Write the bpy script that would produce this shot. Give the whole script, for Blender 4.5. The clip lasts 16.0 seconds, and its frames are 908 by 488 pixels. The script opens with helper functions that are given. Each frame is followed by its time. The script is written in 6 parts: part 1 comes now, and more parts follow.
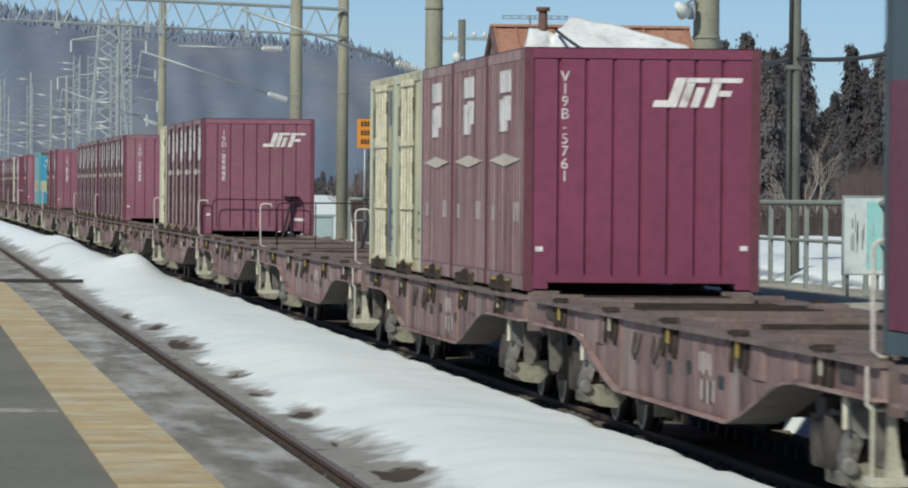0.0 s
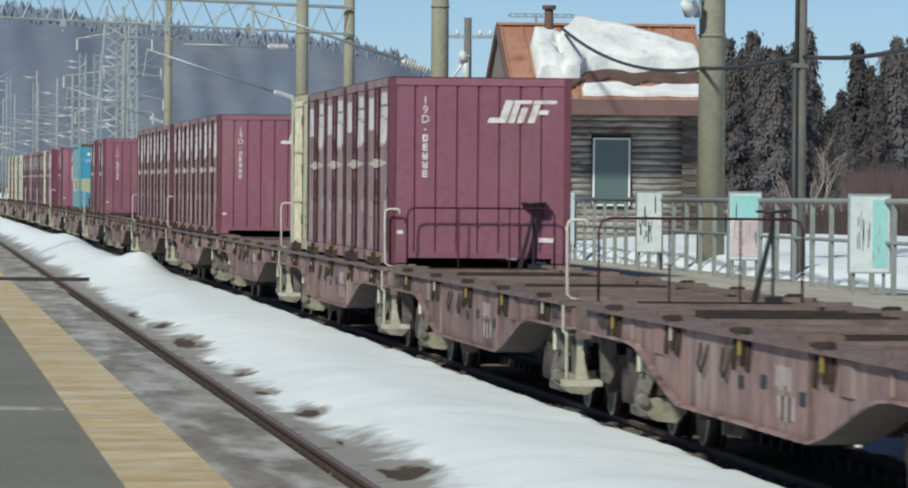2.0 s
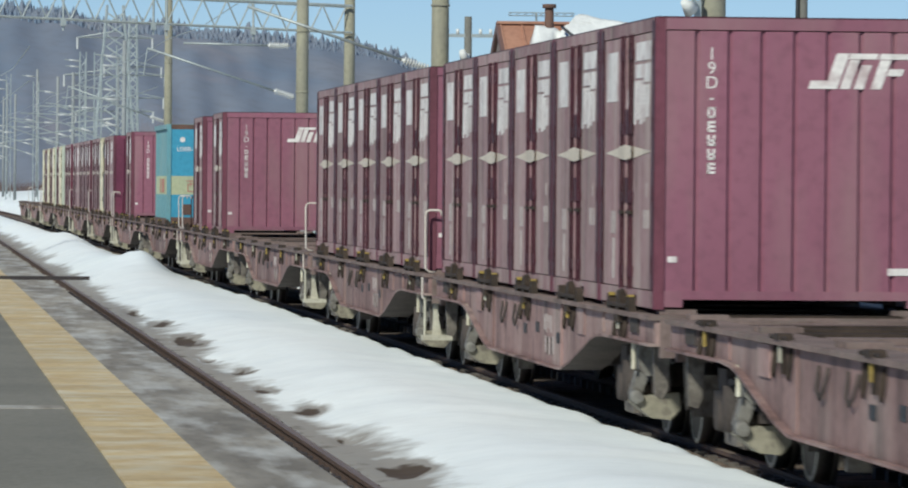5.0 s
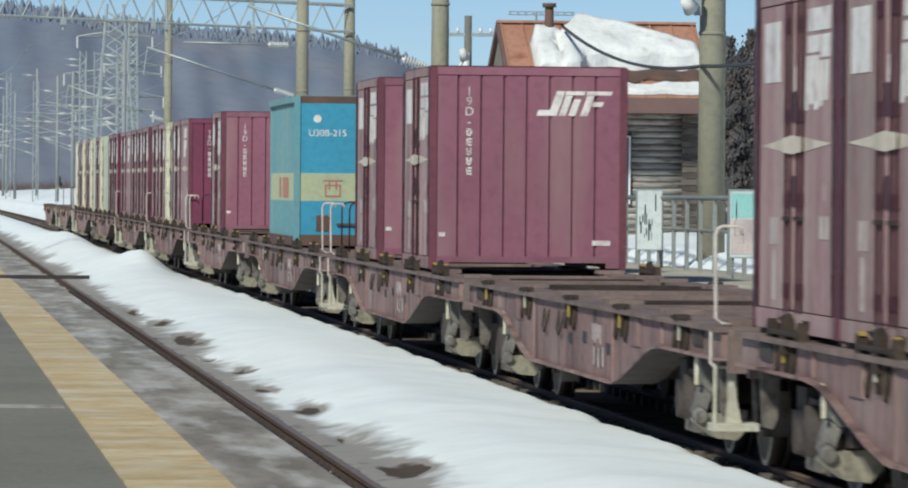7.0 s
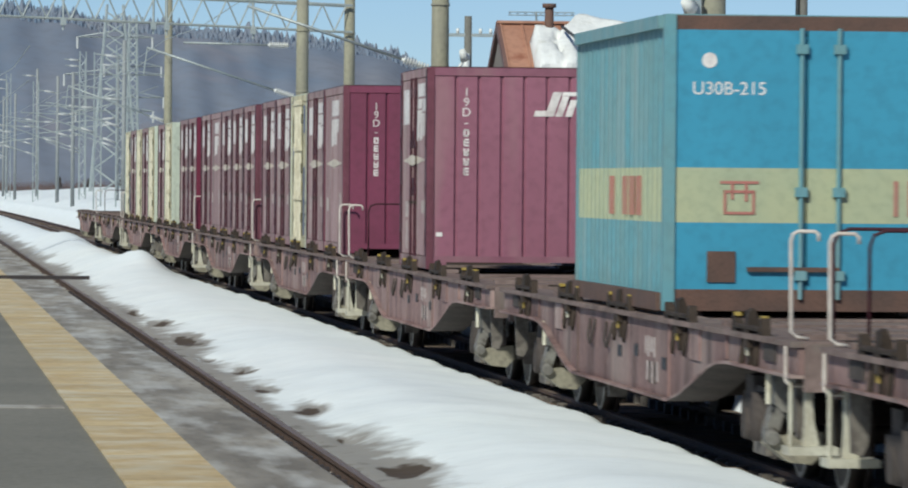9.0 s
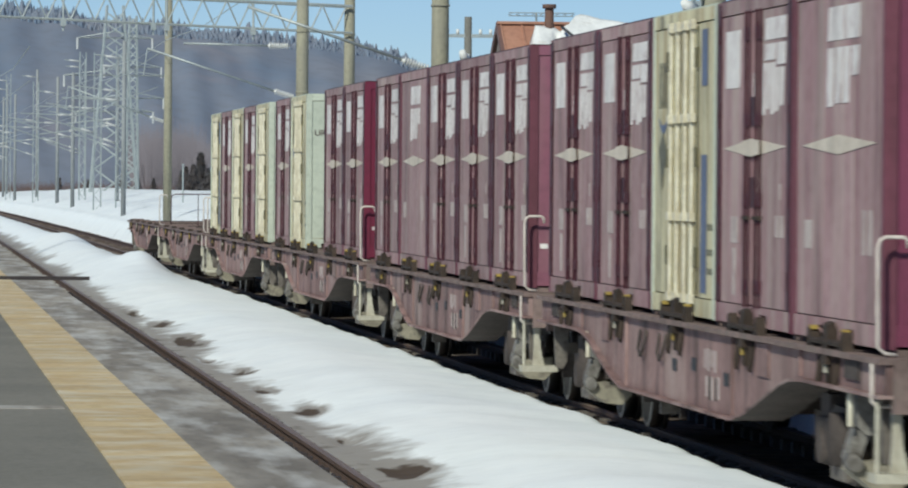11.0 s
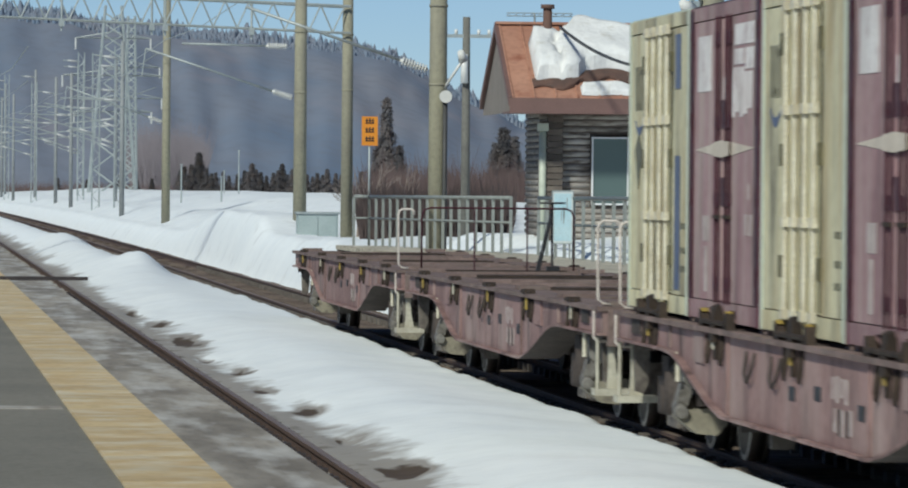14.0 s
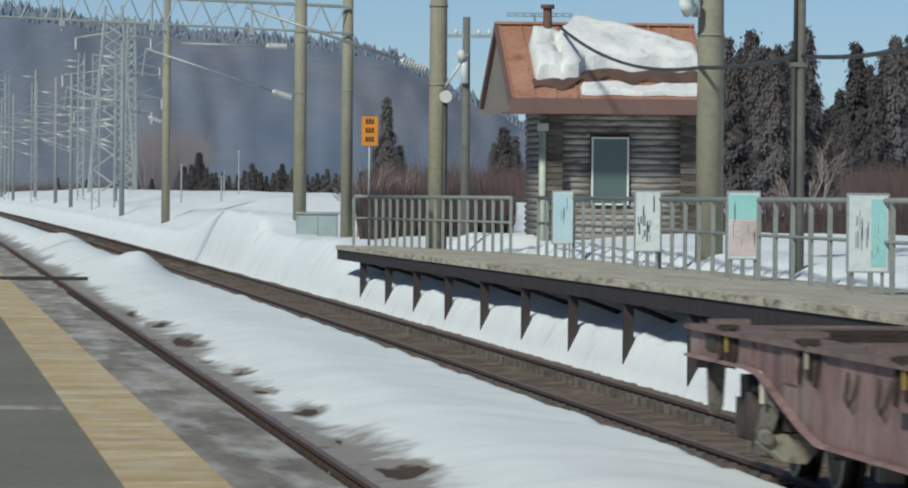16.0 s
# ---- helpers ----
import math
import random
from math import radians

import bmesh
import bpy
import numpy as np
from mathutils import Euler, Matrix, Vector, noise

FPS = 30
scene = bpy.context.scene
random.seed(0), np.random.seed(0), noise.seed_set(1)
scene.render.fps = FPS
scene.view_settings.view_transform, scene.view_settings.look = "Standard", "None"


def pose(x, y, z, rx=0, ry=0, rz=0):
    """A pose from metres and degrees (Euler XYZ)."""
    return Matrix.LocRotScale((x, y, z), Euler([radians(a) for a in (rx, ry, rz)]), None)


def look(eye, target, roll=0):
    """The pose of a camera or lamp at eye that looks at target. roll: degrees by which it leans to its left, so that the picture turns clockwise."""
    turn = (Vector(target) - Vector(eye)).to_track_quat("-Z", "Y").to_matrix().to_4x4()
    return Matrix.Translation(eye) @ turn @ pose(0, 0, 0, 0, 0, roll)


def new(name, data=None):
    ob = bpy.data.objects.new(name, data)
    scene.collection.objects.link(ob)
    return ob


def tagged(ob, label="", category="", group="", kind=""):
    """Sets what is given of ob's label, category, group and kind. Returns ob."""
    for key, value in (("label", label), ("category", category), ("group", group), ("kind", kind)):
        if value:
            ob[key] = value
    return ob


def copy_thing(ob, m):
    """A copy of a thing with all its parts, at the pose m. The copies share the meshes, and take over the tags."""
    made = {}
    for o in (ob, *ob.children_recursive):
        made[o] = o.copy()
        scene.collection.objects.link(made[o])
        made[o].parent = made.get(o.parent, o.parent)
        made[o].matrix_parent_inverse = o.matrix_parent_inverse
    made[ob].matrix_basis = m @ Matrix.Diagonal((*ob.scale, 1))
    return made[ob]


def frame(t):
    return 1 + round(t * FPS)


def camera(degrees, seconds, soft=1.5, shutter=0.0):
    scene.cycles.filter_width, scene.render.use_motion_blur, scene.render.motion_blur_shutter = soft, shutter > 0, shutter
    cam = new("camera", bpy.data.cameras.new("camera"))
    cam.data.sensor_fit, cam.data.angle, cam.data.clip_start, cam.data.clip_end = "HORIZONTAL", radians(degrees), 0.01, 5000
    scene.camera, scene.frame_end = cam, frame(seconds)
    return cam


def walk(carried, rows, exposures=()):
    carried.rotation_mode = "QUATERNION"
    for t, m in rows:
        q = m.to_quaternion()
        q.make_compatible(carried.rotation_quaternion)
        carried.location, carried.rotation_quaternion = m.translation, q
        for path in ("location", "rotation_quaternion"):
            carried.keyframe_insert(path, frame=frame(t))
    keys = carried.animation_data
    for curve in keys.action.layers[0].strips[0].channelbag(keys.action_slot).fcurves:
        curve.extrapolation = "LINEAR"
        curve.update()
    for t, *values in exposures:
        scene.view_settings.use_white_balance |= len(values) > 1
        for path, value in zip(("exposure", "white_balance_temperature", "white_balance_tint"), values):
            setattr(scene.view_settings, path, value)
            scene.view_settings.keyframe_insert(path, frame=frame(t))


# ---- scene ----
# ---------- the track's line, the train's running, the camera ----------
TRACK_X, CURVE_FROM, CURVE_RADIUS = 7.395, 37.4, 33554.0
EYE = (0.0, 0.0, 2.243)
YAW, PITCH, ROLL = 5.624, 0.624, 0.487          # degrees: to the right, down, picture turned clockwise
PX = 9351.0                                      # focal length over the width of one picture element


def on_track(s, lat=0.0, z=0.0):
    """A place s metres along the line, lat metres to its right, and the line's heading there."""
    e = max(s - CURVE_FROM, 0.0)
    th = e / CURVE_RADIUS
    return Vector((TRACK_X - e * th / 2 + lat * math.cos(th), s + lat * math.sin(th), z)), th


def run(t):
    """How far the train has come at t seconds."""
    return 22.184 * t - 0.00471 * t * t + 0.000857 * t ** 3


cam = camera(9.585, 16.0, soft=2.0, shutter=0.25)
SWAY = [(0, -10.7, -4.6), (0.5, -10, -4.4), (1, -6.1, -3.2), (1.5, -3.1, -2.6), (2, -0.4, -1.5), (2.5, 0, -1.5), (3, 0, -1.4), (4, 0, -1.2),
        (5.2, 0, 1), (6.5, -1.0, 2.8), (7, 0, 2.2), (8, -0.8, 1.8), (9, 0, 1.4), (10.2, 0, 0.8), (11.5, 0, 0), (12.5, 0, 0), (13, -0.4, 0),
        (13.5, -1.8, 0), (14, -2.8, -0.2), (14.5, -3, -0.8), (15, -2.4, -0.4), (15.5, -3, -0.8), (16, -2.8, -0.2)]


def aim(dx, dy):
    yaw, down = radians(YAW) - dx / PX, radians(PITCH) + dy / PX
    way = Vector((math.sin(yaw) * math.cos(down), math.cos(yaw) * math.cos(down), -math.sin(down)))
    return look(EYE, Vector(EYE) + way * 100, ROLL)


walk(cam, [(t, aim(dx, dy)) for t, dx, dy in SWAY], [(t, e, 6200, 2) for t, e in ((0, 0.20), (1.5, 0.22), (3.5, 0.32), (7, 0.32), (9, 0.30), (12.5, 0.26), (14, 0.13), (16, 0.03))])

# ---------- daylight ----------
SUN_EL, SUN_AZ = 38.0, 216.0                    # azimuth clockwise from +y: behind the camera, a little to its left
world = bpy.data.worlds.new("world")
scene.world = world
world.use_nodes = True
wn = world.node_tree.nodes
sky = wn.new("ShaderNodeTexSky")
sky.sky_type, sky.sun_disc = "NISHITA", False
sky.sun_elevation, sky.sun_rotation = radians(SUN_EL), radians(SUN_AZ)
sky.air_density, sky.dust_density, sky.ozone_density, sky.altitude = 0.75, 0.0, 2.0, 1500
tint = wn.new("ShaderNodeMix")                   # clear winter air: a little less red in the sky
tint.data_type, tint.blend_type = "RGBA", "MULTIPLY"
tint.inputs[0].default_value, tint.inputs[7].default_value = 1.0, (0.79, 0.86, 1.04, 1)
world.node_tree.links.new(sky.outputs[0], tint.inputs[6])
world.node_tree.links.new(tint.outputs[2], wn["Background"].inputs[0])
wn["Background"].inputs[1].default_value = 0.061
sun = new("sun", bpy.data.lights.new("sun", "SUN"))
sun.data.energy, sun.data.angle, sun.data.color = 3.3, radians(5.0), (1.0, 0.95, 0.86)
az, el = radians(SUN_AZ), radians(SUN_EL)
sun.matrix_world = look((0, 0, 0), (-math.sin(az) * math.cos(el), -math.cos(az) * math.cos(el), -math.sin(el)))


# ---------- materials ----------
def material(name, col, col2=None, rough=0.6, metal=0.0, scale=3.0, fine=40.0, bump=0.1, streak=0.0, dirt=None, dirt_amount=0.0,
             per_object=0.0, stretch=(1, 1, 1), grime=0.0, speck=0.5):
    """Two colours mixed by noise at two scales, with optional vertical dirt streaks and a value shift from object to object."""
    m = bpy.data.materials.new(name)
    m.use_nodes = True
    nt, n = m.node_tree, m.node_tree.nodes
    b = n["Principled BSDF"]
    b.inputs["Roughness"].default_value, b.inputs["Metallic"].default_value = rough, metal
    tc = n.new("ShaderNodeTexCoord")
    mp = n.new("ShaderNodeMapping")
    mp.inputs["Scale"].default_value = stretch
    info = n.new("ShaderNodeObjectInfo")
    off = n.new("ShaderNodeMath")
    off.operation, off.inputs[1].default_value = "MULTIPLY", 37.0
    nt.links.new(info.outputs["Random"], off.inputs[0])
    nt.links.new(off.outputs[0], mp.inputs["Location"])
    nt.links.new(tc.outputs["Object"], mp.inputs["Vector"])

    def noise_node(s, detail=4.0, vec=None):
        x = n.new("ShaderNodeTexNoise")
        x.inputs["Scale"].default_value, x.inputs["Detail"].default_value = s, detail
        nt.links.new(vec or mp.outputs[0], x.inputs["Vector"])
        return x

    def mix(fac, a, c):
        x = n.new("ShaderNodeMix")
        x.data_type = "RGBA"
        for i, v in ((6, a), (7, c)):
            if isinstance(v, tuple):
                x.inputs[i].default_value = (*v, 1)
            else:
                nt.links.new(v, x.inputs[i])
        if isinstance(fac, float):
            x.inputs[0].default_value = fac
        else:
            nt.links.new(fac, x.inputs[0])
        return x.outputs[2]

    def ramp(src, lo, hi, top=1.0):
        x = n.new("ShaderNodeMapRange")
        for i, v in ((1, lo), (2, hi), (3, 0.0), (4, top)):
            x.inputs[i].default_value = v
        nt.links.new(src, x.inputs[0])
        return x.outputs[0]

    col2 = col2 or tuple(c * 0.75 for c in col)
    big, small = noise_node(scale), noise_node(fine, 3.0)
    c = mix(ramp(big.outputs[0], 0.35, 0.68), col, col2)
    c = mix(ramp(small.outputs[0], 0.45, 0.75, speck), c, tuple(v * 0.7 for v in col2))
    if dirt:
        if streak:
            sm = n.new("ShaderNodeMapping")
            sm.inputs["Scale"].default_value = (streak, streak * 1.3, 0.35)
            nt.links.new(mp.outputs[0], sm.inputs["Vector"])
            d = noise_node(1.0, 5.0, sm.outputs[0])
        else:
            d = noise_node(scale * 2.3, 6.0)
        c = mix(ramp(d.outputs[0], 0.62 - dirt_amount * 0.35, 0.78 - dirt_amount * 0.2, 0.85), c, dirt)
    if grime:                                     # dark running stains and scuffs
        gp = n.new("ShaderNodeMapping")
        gp.inputs["Scale"].default_value = (3.2, 2.6, 0.7)
        gp.inputs["Location"].default_value = (7.3, 2.1, 4.4)
        nt.links.new(mp.outputs[0], gp.inputs["Vector"])
        gn = noise_node(1.0, 7.0, gp.outputs[0])
        c = mix(ramp(gn.outputs[0], 0.50, 0.74, grime), c, (0.035, 0.026, 0.024))
    if per_object:
        hsv = n.new("ShaderNodeHueSaturation")
        mr = n.new("ShaderNodeMapRange")
        mr.inputs[3].default_value, mr.inputs[4].default_value = 1 - per_object, 1 + per_object
        nt.links.new(info.outputs["Random"], mr.inputs[0])
        nt.links.new(mr.outputs[0], hsv.inputs["Value"])
        nt.links.new(c, hsv.inputs["Color"])
        c = hsv.outputs[0]
    nt.links.new(c, b.inputs["Base Color"])
    rr = n.new("ShaderNodeMapRange")
    rr.inputs[3].default_value, rr.inputs[4].default_value = max(rough - 0.12, 0.05), min(rough + 0.12, 1)
    nt.links.new(small.outputs[0], rr.inputs[0])
    nt.links.new(rr.outputs[0], b.inputs["Roughness"])
    if bump:
        bp = n.new("ShaderNodeBump")
        bp.inputs["Strength"].default_value, bp.inputs["Distance"].default_value = bump, 0.02
        nt.links.new(small.outputs[0], bp.inputs["Height"])
        nt.links.new(bp.outputs[0], b.inputs["Normal"])
    return m


DIRT = (0.16, 0.12, 0.10)
M = dict(
    maroon=material("maroon_paint", (0.20, 0.045, 0.085), (0.165, 0.038, 0.07), 0.5, scale=0.9, fine=9, bump=0.05, per_object=0.10),
    maroon_pale=material("faded_maroon_paint", (0.255, 0.097, 0.136), (0.22, 0.083, 0.116), 0.55, scale=0.8, fine=9, bump=0.05, per_object=0.10, streak=1.6, dirt=(0.27, 0.15, 0.16), dirt_amount=0.3),
    maroon_side=material("dusty_maroon_paint", (0.345, 0.225, 0.225), (0.29, 0.17, 0.175), 0.6, scale=0.8, fine=9, bump=0.06, streak=3.0,
                         dirt=(0.385, 0.31, 0.275), dirt_amount=0.5, per_object=0.16, grime=0.5),
    cream_mark=material("cream_marking", (0.66, 0.58, 0.47), (0.56, 0.48, 0.38), 0.55, scale=2.5, fine=25, grime=0.3),
    # post maroon, stained and darkened to stand for shaded gaps between containers
    maroon_post=material("grimy_darkened_maroon", (0.17, 0.06, 0.082), (0.135, 0.052, 0.066), 0.6, scale=1.2, fine=12, grime=0.3),
    maroon_dark=material("dark_maroon_steel", (0.07, 0.02, 0.03), (0.045, 0.018, 0.022), 0.5, scale=2, fine=20),
    red=material("red_paint", (0.15, 0.016, 0.042), (0.13, 0.015, 0.036), 0.5, scale=0.9, fine=9, bump=0.05),
    cream=material("cream_paint", (0.68, 0.625, 0.40), (0.58, 0.54, 0.36), 0.5, scale=1.2, fine=10, bump=0.05, streak=3.0, dirt=(0.36, 0.26, 0.12),
                   dirt_amount=0.45, per_object=0.08, grime=0.8),
    cream_end=material("pale_cream_paint", (0.52, 0.56, 0.45), (0.48, 0.52, 0.42), 0.5, scale=1.2, fine=10, bump=0.04, per_object=0.05),
    blue=material("sky_blue_paint", (0.058, 0.29, 0.425), (0.052, 0.265, 0.39), 0.45, scale=1.2, fine=10, bump=0.04),
    blue_side=material("weathered_blue_paint", (0.12, 0.30, 0.345), (0.155, 0.285, 0.295), 0.55, scale=1.6, fine=10, streak=3.0, dirt=(0.22, 0.32, 0.32), dirt_amount=0.4),
    band=material("pale_yellow_band", (0.42, 0.44, 0.27), (0.37, 0.41, 0.27), 0.5, scale=2, fine=12),
    red_mark=material("red_lettering", (0.44, 0.16, 0.13), (0.38, 0.20, 0.15), 0.5),
    white_mark=material("white_lettering", (0.80, 0.76, 0.72), (0.70, 0.65, 0.61), 0.55, scale=2.5, fine=25, dirt=(0.44, 0.34, 0.33), dirt_amount=0.3, grime=0.4),
    dull_mark=material("dusty_faded_lettering", (0.52, 0.45, 0.41), (0.42, 0.35, 0.32), 0.6, scale=3, fine=25, dirt=(0.30, 0.22, 0.20), dirt_amount=0.4),
    blue_mark=material("dark_blue_marking", (0.10, 0.13, 0.22), None, 0.5),
    olive_mark=material("olive_marking", (0.12, 0.11, 0.06), None, 0.5),
    lock=material("rusty_lock_steel", (0.062, 0.045, 0.034), (0.032, 0.025, 0.020), 0.75, scale=5, fine=30, bump=0.2),
    axle=material("pale_dusty_steel", (0.23, 0.22, 0.195), (0.14, 0.128, 0.11), 0.7, scale=5, fine=25, bump=0.2, dirt=(0.07, 0.06, 0.05), dirt_amount=0.3),
    rod=material("galvanised_rod", (0.70, 0.66, 0.52), (0.50, 0.45, 0.33), 0.45, 0.1, scale=6, fine=40),
    teal=material("dark_teal_paint", (0.06, 0.09, 0.10), (0.05, 0.07, 0.08), 0.5),
    wagon=material("wagon_brown_paint", (0.315, 0.205, 0.188), (0.205, 0.13, 0.118), 0.65, scale=0.9, fine=12, bump=0.1, streak=0.7,
                   dirt=(0.36, 0.28, 0.25), dirt_amount=0.40, per_object=0.15, grime=0.8),
    deck=material("rusty_deck_steel", (0.245, 0.18, 0.16), (0.14, 0.102, 0.09), 0.8, scale=2, fine=16, bump=0.2, dirt=(0.17, 0.14, 0.12), dirt_amount=0.4),
    # grimy underframe colour, also painted where shade should lie under the wagons
    under=material("grimy_shaded_underframe", (0.085, 0.070, 0.062), (0.055, 0.047, 0.043), 0.8, scale=3, fine=25),
    bogie=material("dusty_bogie_steel", (0.175, 0.155, 0.13), (0.10, 0.085, 0.07), 0.75, scale=4, fine=25, bump=0.25, dirt=(0.05, 0.04, 0.035), dirt_amount=0.4),
    wheel=material("wheel_steel", (0.075, 0.066, 0.06), (0.05, 0.045, 0.04), 0.6, 0.3),
    tread=material("polished_tread", (0.50, 0.49, 0.46), (0.40, 0.39, 0.37), 0.45, 0.35),
    white_rail=material("faded_white_paint", (0.68, 0.62, 0.55), (0.54, 0.47, 0.41), 0.6, scale=5, fine=30),
    dust=material("beige_dusty_casting", (0.30, 0.275, 0.205), (0.21, 0.19, 0.14), 0.85, scale=4, fine=25, bump=0.2, dirt=(0.10, 0.085, 0.07), dirt_amount=0.3),
    step_white=material("dusty_white_step", (0.52, 0.50, 0.40), (0.38, 0.35, 0.27), 0.65, scale=5, fine=25),
    yellow=material("yellow_lever_paint", (0.42, 0.30, 0.06), (0.30, 0.21, 0.05), 0.6),
    black=material("black_paint", (0.025, 0.024, 0.025), None, 0.5),
    snow=material("snow", (0.83, 0.86, 0.855), (0.78, 0.815, 0.82), 0.7, scale=0.5, fine=4.0, bump=0.15, dirt=(0.60, 0.61, 0.60), dirt_amount=0.05, speck=0.15),
    roofsnow=material("granular_old_snow", (0.74, 0.74, 0.715), (0.64, 0.645, 0.63), 0.8, scale=1.6, fine=9.0, bump=0.9, dirt=(0.50, 0.48, 0.42), dirt_amount=0.1, speck=0.3),
    ballast=material("ballast", (0.25, 0.195, 0.15), (0.155, 0.118, 0.09), 0.95, scale=1.5, fine=28, bump=1.0, dirt=(0.06, 0.05, 0.04), dirt_amount=0.25),
    rail=material("rusty_rail", (0.105, 0.065, 0.048), (0.075, 0.05, 0.04), 0.7, scale=3, fine=40),
    railhead=material("dull_rail_head", (0.26, 0.20, 0.165), (0.22, 0.165, 0.13), 0.55, 0.4, scale=2, fine=30),
    sleeper=material("weathered_sleeper", (0.12, 0.09, 0.07), (0.08, 0.06, 0.047), 0.9),
    asphalt=material("worn_asphalt", (0.225, 0.212, 0.178), (0.185, 0.175, 0.148), 0.9, scale=0.6, fine=22, bump=0.3),
    concrete=material("wet_concrete", (0.37, 0.335, 0.28), (0.15, 0.13, 0.104), 0.9, scale=1.9, fine=14, bump=0.3, dirt=(0.52, 0.51, 0.48), dirt_amount=0.42,
                      stretch=(1.0, 0.16, 1)),
    tactile=material("yellow_tactile_tile", (0.58, 0.45, 0.24), (0.50, 0.36, 0.18), 0.75, scale=1.6, fine=14, bump=0.2, dirt=(0.60, 0.53, 0.38), dirt_amount=0.5, per_object=0.10, stretch=(1.0, 0.5, 1)),
    pole=material("pole_concrete", (0.30, 0.285, 0.20), (0.255, 0.24, 0.18), 0.85, scale=1.2, fine=10, bump=0.1, streak=2.0, dirt=(0.20, 0.19, 0.15), dirt_amount=0.25),
    fargrey=material("grey_concrete_mast", (0.27, 0.285, 0.285), (0.23, 0.245, 0.245), 0.85),
    farpale=material("weathered_porcelain", (0.48, 0.49, 0.48), (0.40, 0.41, 0.40), 0.5),
    darkpole=material("weathered_dark_pole", (0.17, 0.165, 0.14), (0.125, 0.12, 0.105), 0.85, scale=1.5, fine=14),
    galv=material("galvanised_steel", (0.42, 0.45, 0.43), (0.32, 0.36, 0.36), 0.5, 0.4, scale=2, fine=15),
    greyrail=material("grey_painted_rail", (0.27, 0.29, 0.27), (0.22, 0.235, 0.22), 0.55, scale=3, fine=20),
    plat_top=material("platform_boards", (0.52, 0.48, 0.385), (0.37, 0.335, 0.26), 0.85, scale=1.0, fine=10, bump=0.2, stretch=(2.5, 0.3, 1)),
    plat_edge=material("worn_platform_edge", (0.64, 0.59, 0.46), (0.40, 0.35, 0.26), 0.85, scale=2.5, fine=14, stretch=(2.0, 0.3, 2.0), dirt=(0.10, 0.08, 0.06), dirt_amount=0.35),
    plat_under=material("dark_platform_frame", (0.045, 0.035, 0.034), (0.03, 0.025, 0.026), 0.8),
    log=material("weathered_log", (0.46, 0.435, 0.395), (0.29, 0.265, 0.235), 0.9, scale=2.2, fine=25, bump=0.4, dirt=(0.075, 0.055, 0.042), dirt_amount=0.38,
                 per_object=0.22, stretch=(0.6, 3, 3)),
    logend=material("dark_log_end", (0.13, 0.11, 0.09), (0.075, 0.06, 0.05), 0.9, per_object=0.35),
    roof=material("copper_red_roof", (0.44, 0.235, 0.155), (0.36, 0.18, 0.12), 0.55, scale=1.0, fine=9, bump=0.05, dirt=(0.20, 0.06, 0.03), dirt_amount=0.18),
    fascia=material("brown_fascia", (0.175, 0.10, 0.085), (0.15, 0.088, 0.075), 0.6),
    gable=material("grey_gable_board", (0.25, 0.22, 0.19), (0.21, 0.185, 0.16), 0.8),
    window_white=material("white_window_frame", (0.72, 0.73, 0.72), (0.66, 0.67, 0.66), 0.5),
    signboard=material("white_sign_board", (0.66, 0.70, 0.68), (0.60, 0.65, 0.63), 0.45, scale=2, fine=10),
    aqua=material("aqua_sign_print", (0.30, 0.60, 0.56), (0.35, 0.62, 0.60), 0.5),
    paleaqua=material("pale_aqua_sign_print", (0.42, 0.62, 0.68), (0.50, 0.66, 0.70), 0.5),
    pink=material("faded_pink_print", (0.66, 0.56, 0.54), None, 0.5),
    orange=material("orange_sign_paint", (0.72, 0.27, 0.02), (0.66, 0.24, 0.02), 0.5),
    insul=material("white_porcelain", (0.70, 0.70, 0.66), (0.62, 0.62, 0.58), 0.3),
    rustbrown=material("rusty_chimney", (0.13, 0.07, 0.05), (0.08, 0.05, 0.04), 0.8),
    cable=material("black_cable", (0.06, 0.06, 0.058), None, 0.6),
    # cedars greyed and paled: part of the haze sits in their colour
    cedar=material("cedar_foliage", (0.160, 0.160, 0.168), (0.192, 0.162, 0.148), 0.9, scale=0.5, fine=5, bump=0, per_object=0.25),
    palebark=material("pale_bark", (0.34, 0.28, 0.24), (0.26, 0.21, 0.18), 0.9),
    bark=material("bark", (0.10, 0.075, 0.06), None, 0.9),
    # brush and far wood: haze mixed into the browns
    shrub=material("bare_shrub", (0.235, 0.165, 0.145), (0.18, 0.13, 0.12), 0.9, scale=0.3, fine=3, per_object=0.2),
    farwood=material("hazed_leafless_wood", (0.235, 0.205, 0.215), (0.20, 0.18, 0.195), 0.95, scale=0.2, fine=2),
    thicket=material("dark_thicket", (0.15, 0.112, 0.10), (0.11, 0.085, 0.078), 0.9, scale=0.3, fine=3),
    # distance haze is painted into the hill's bluish base colours
    hill=material("hazed_hillside_woods", (0.15, 0.205, 0.285), (0.25, 0.258, 0.29), 0.95, scale=0.016, fine=0.30, bump=0, speck=0.38, stretch=(1.0, 0.12, 0.8), dirt=(0.27, 0.255, 0.28), dirt_amount=0.15),
    hilltree=material("hazed_conifer", (0.145, 0.195, 0.265), (0.225, 0.238, 0.272), 0.95, scale=0.022, fine=0.2, bump=0, speck=0.2),
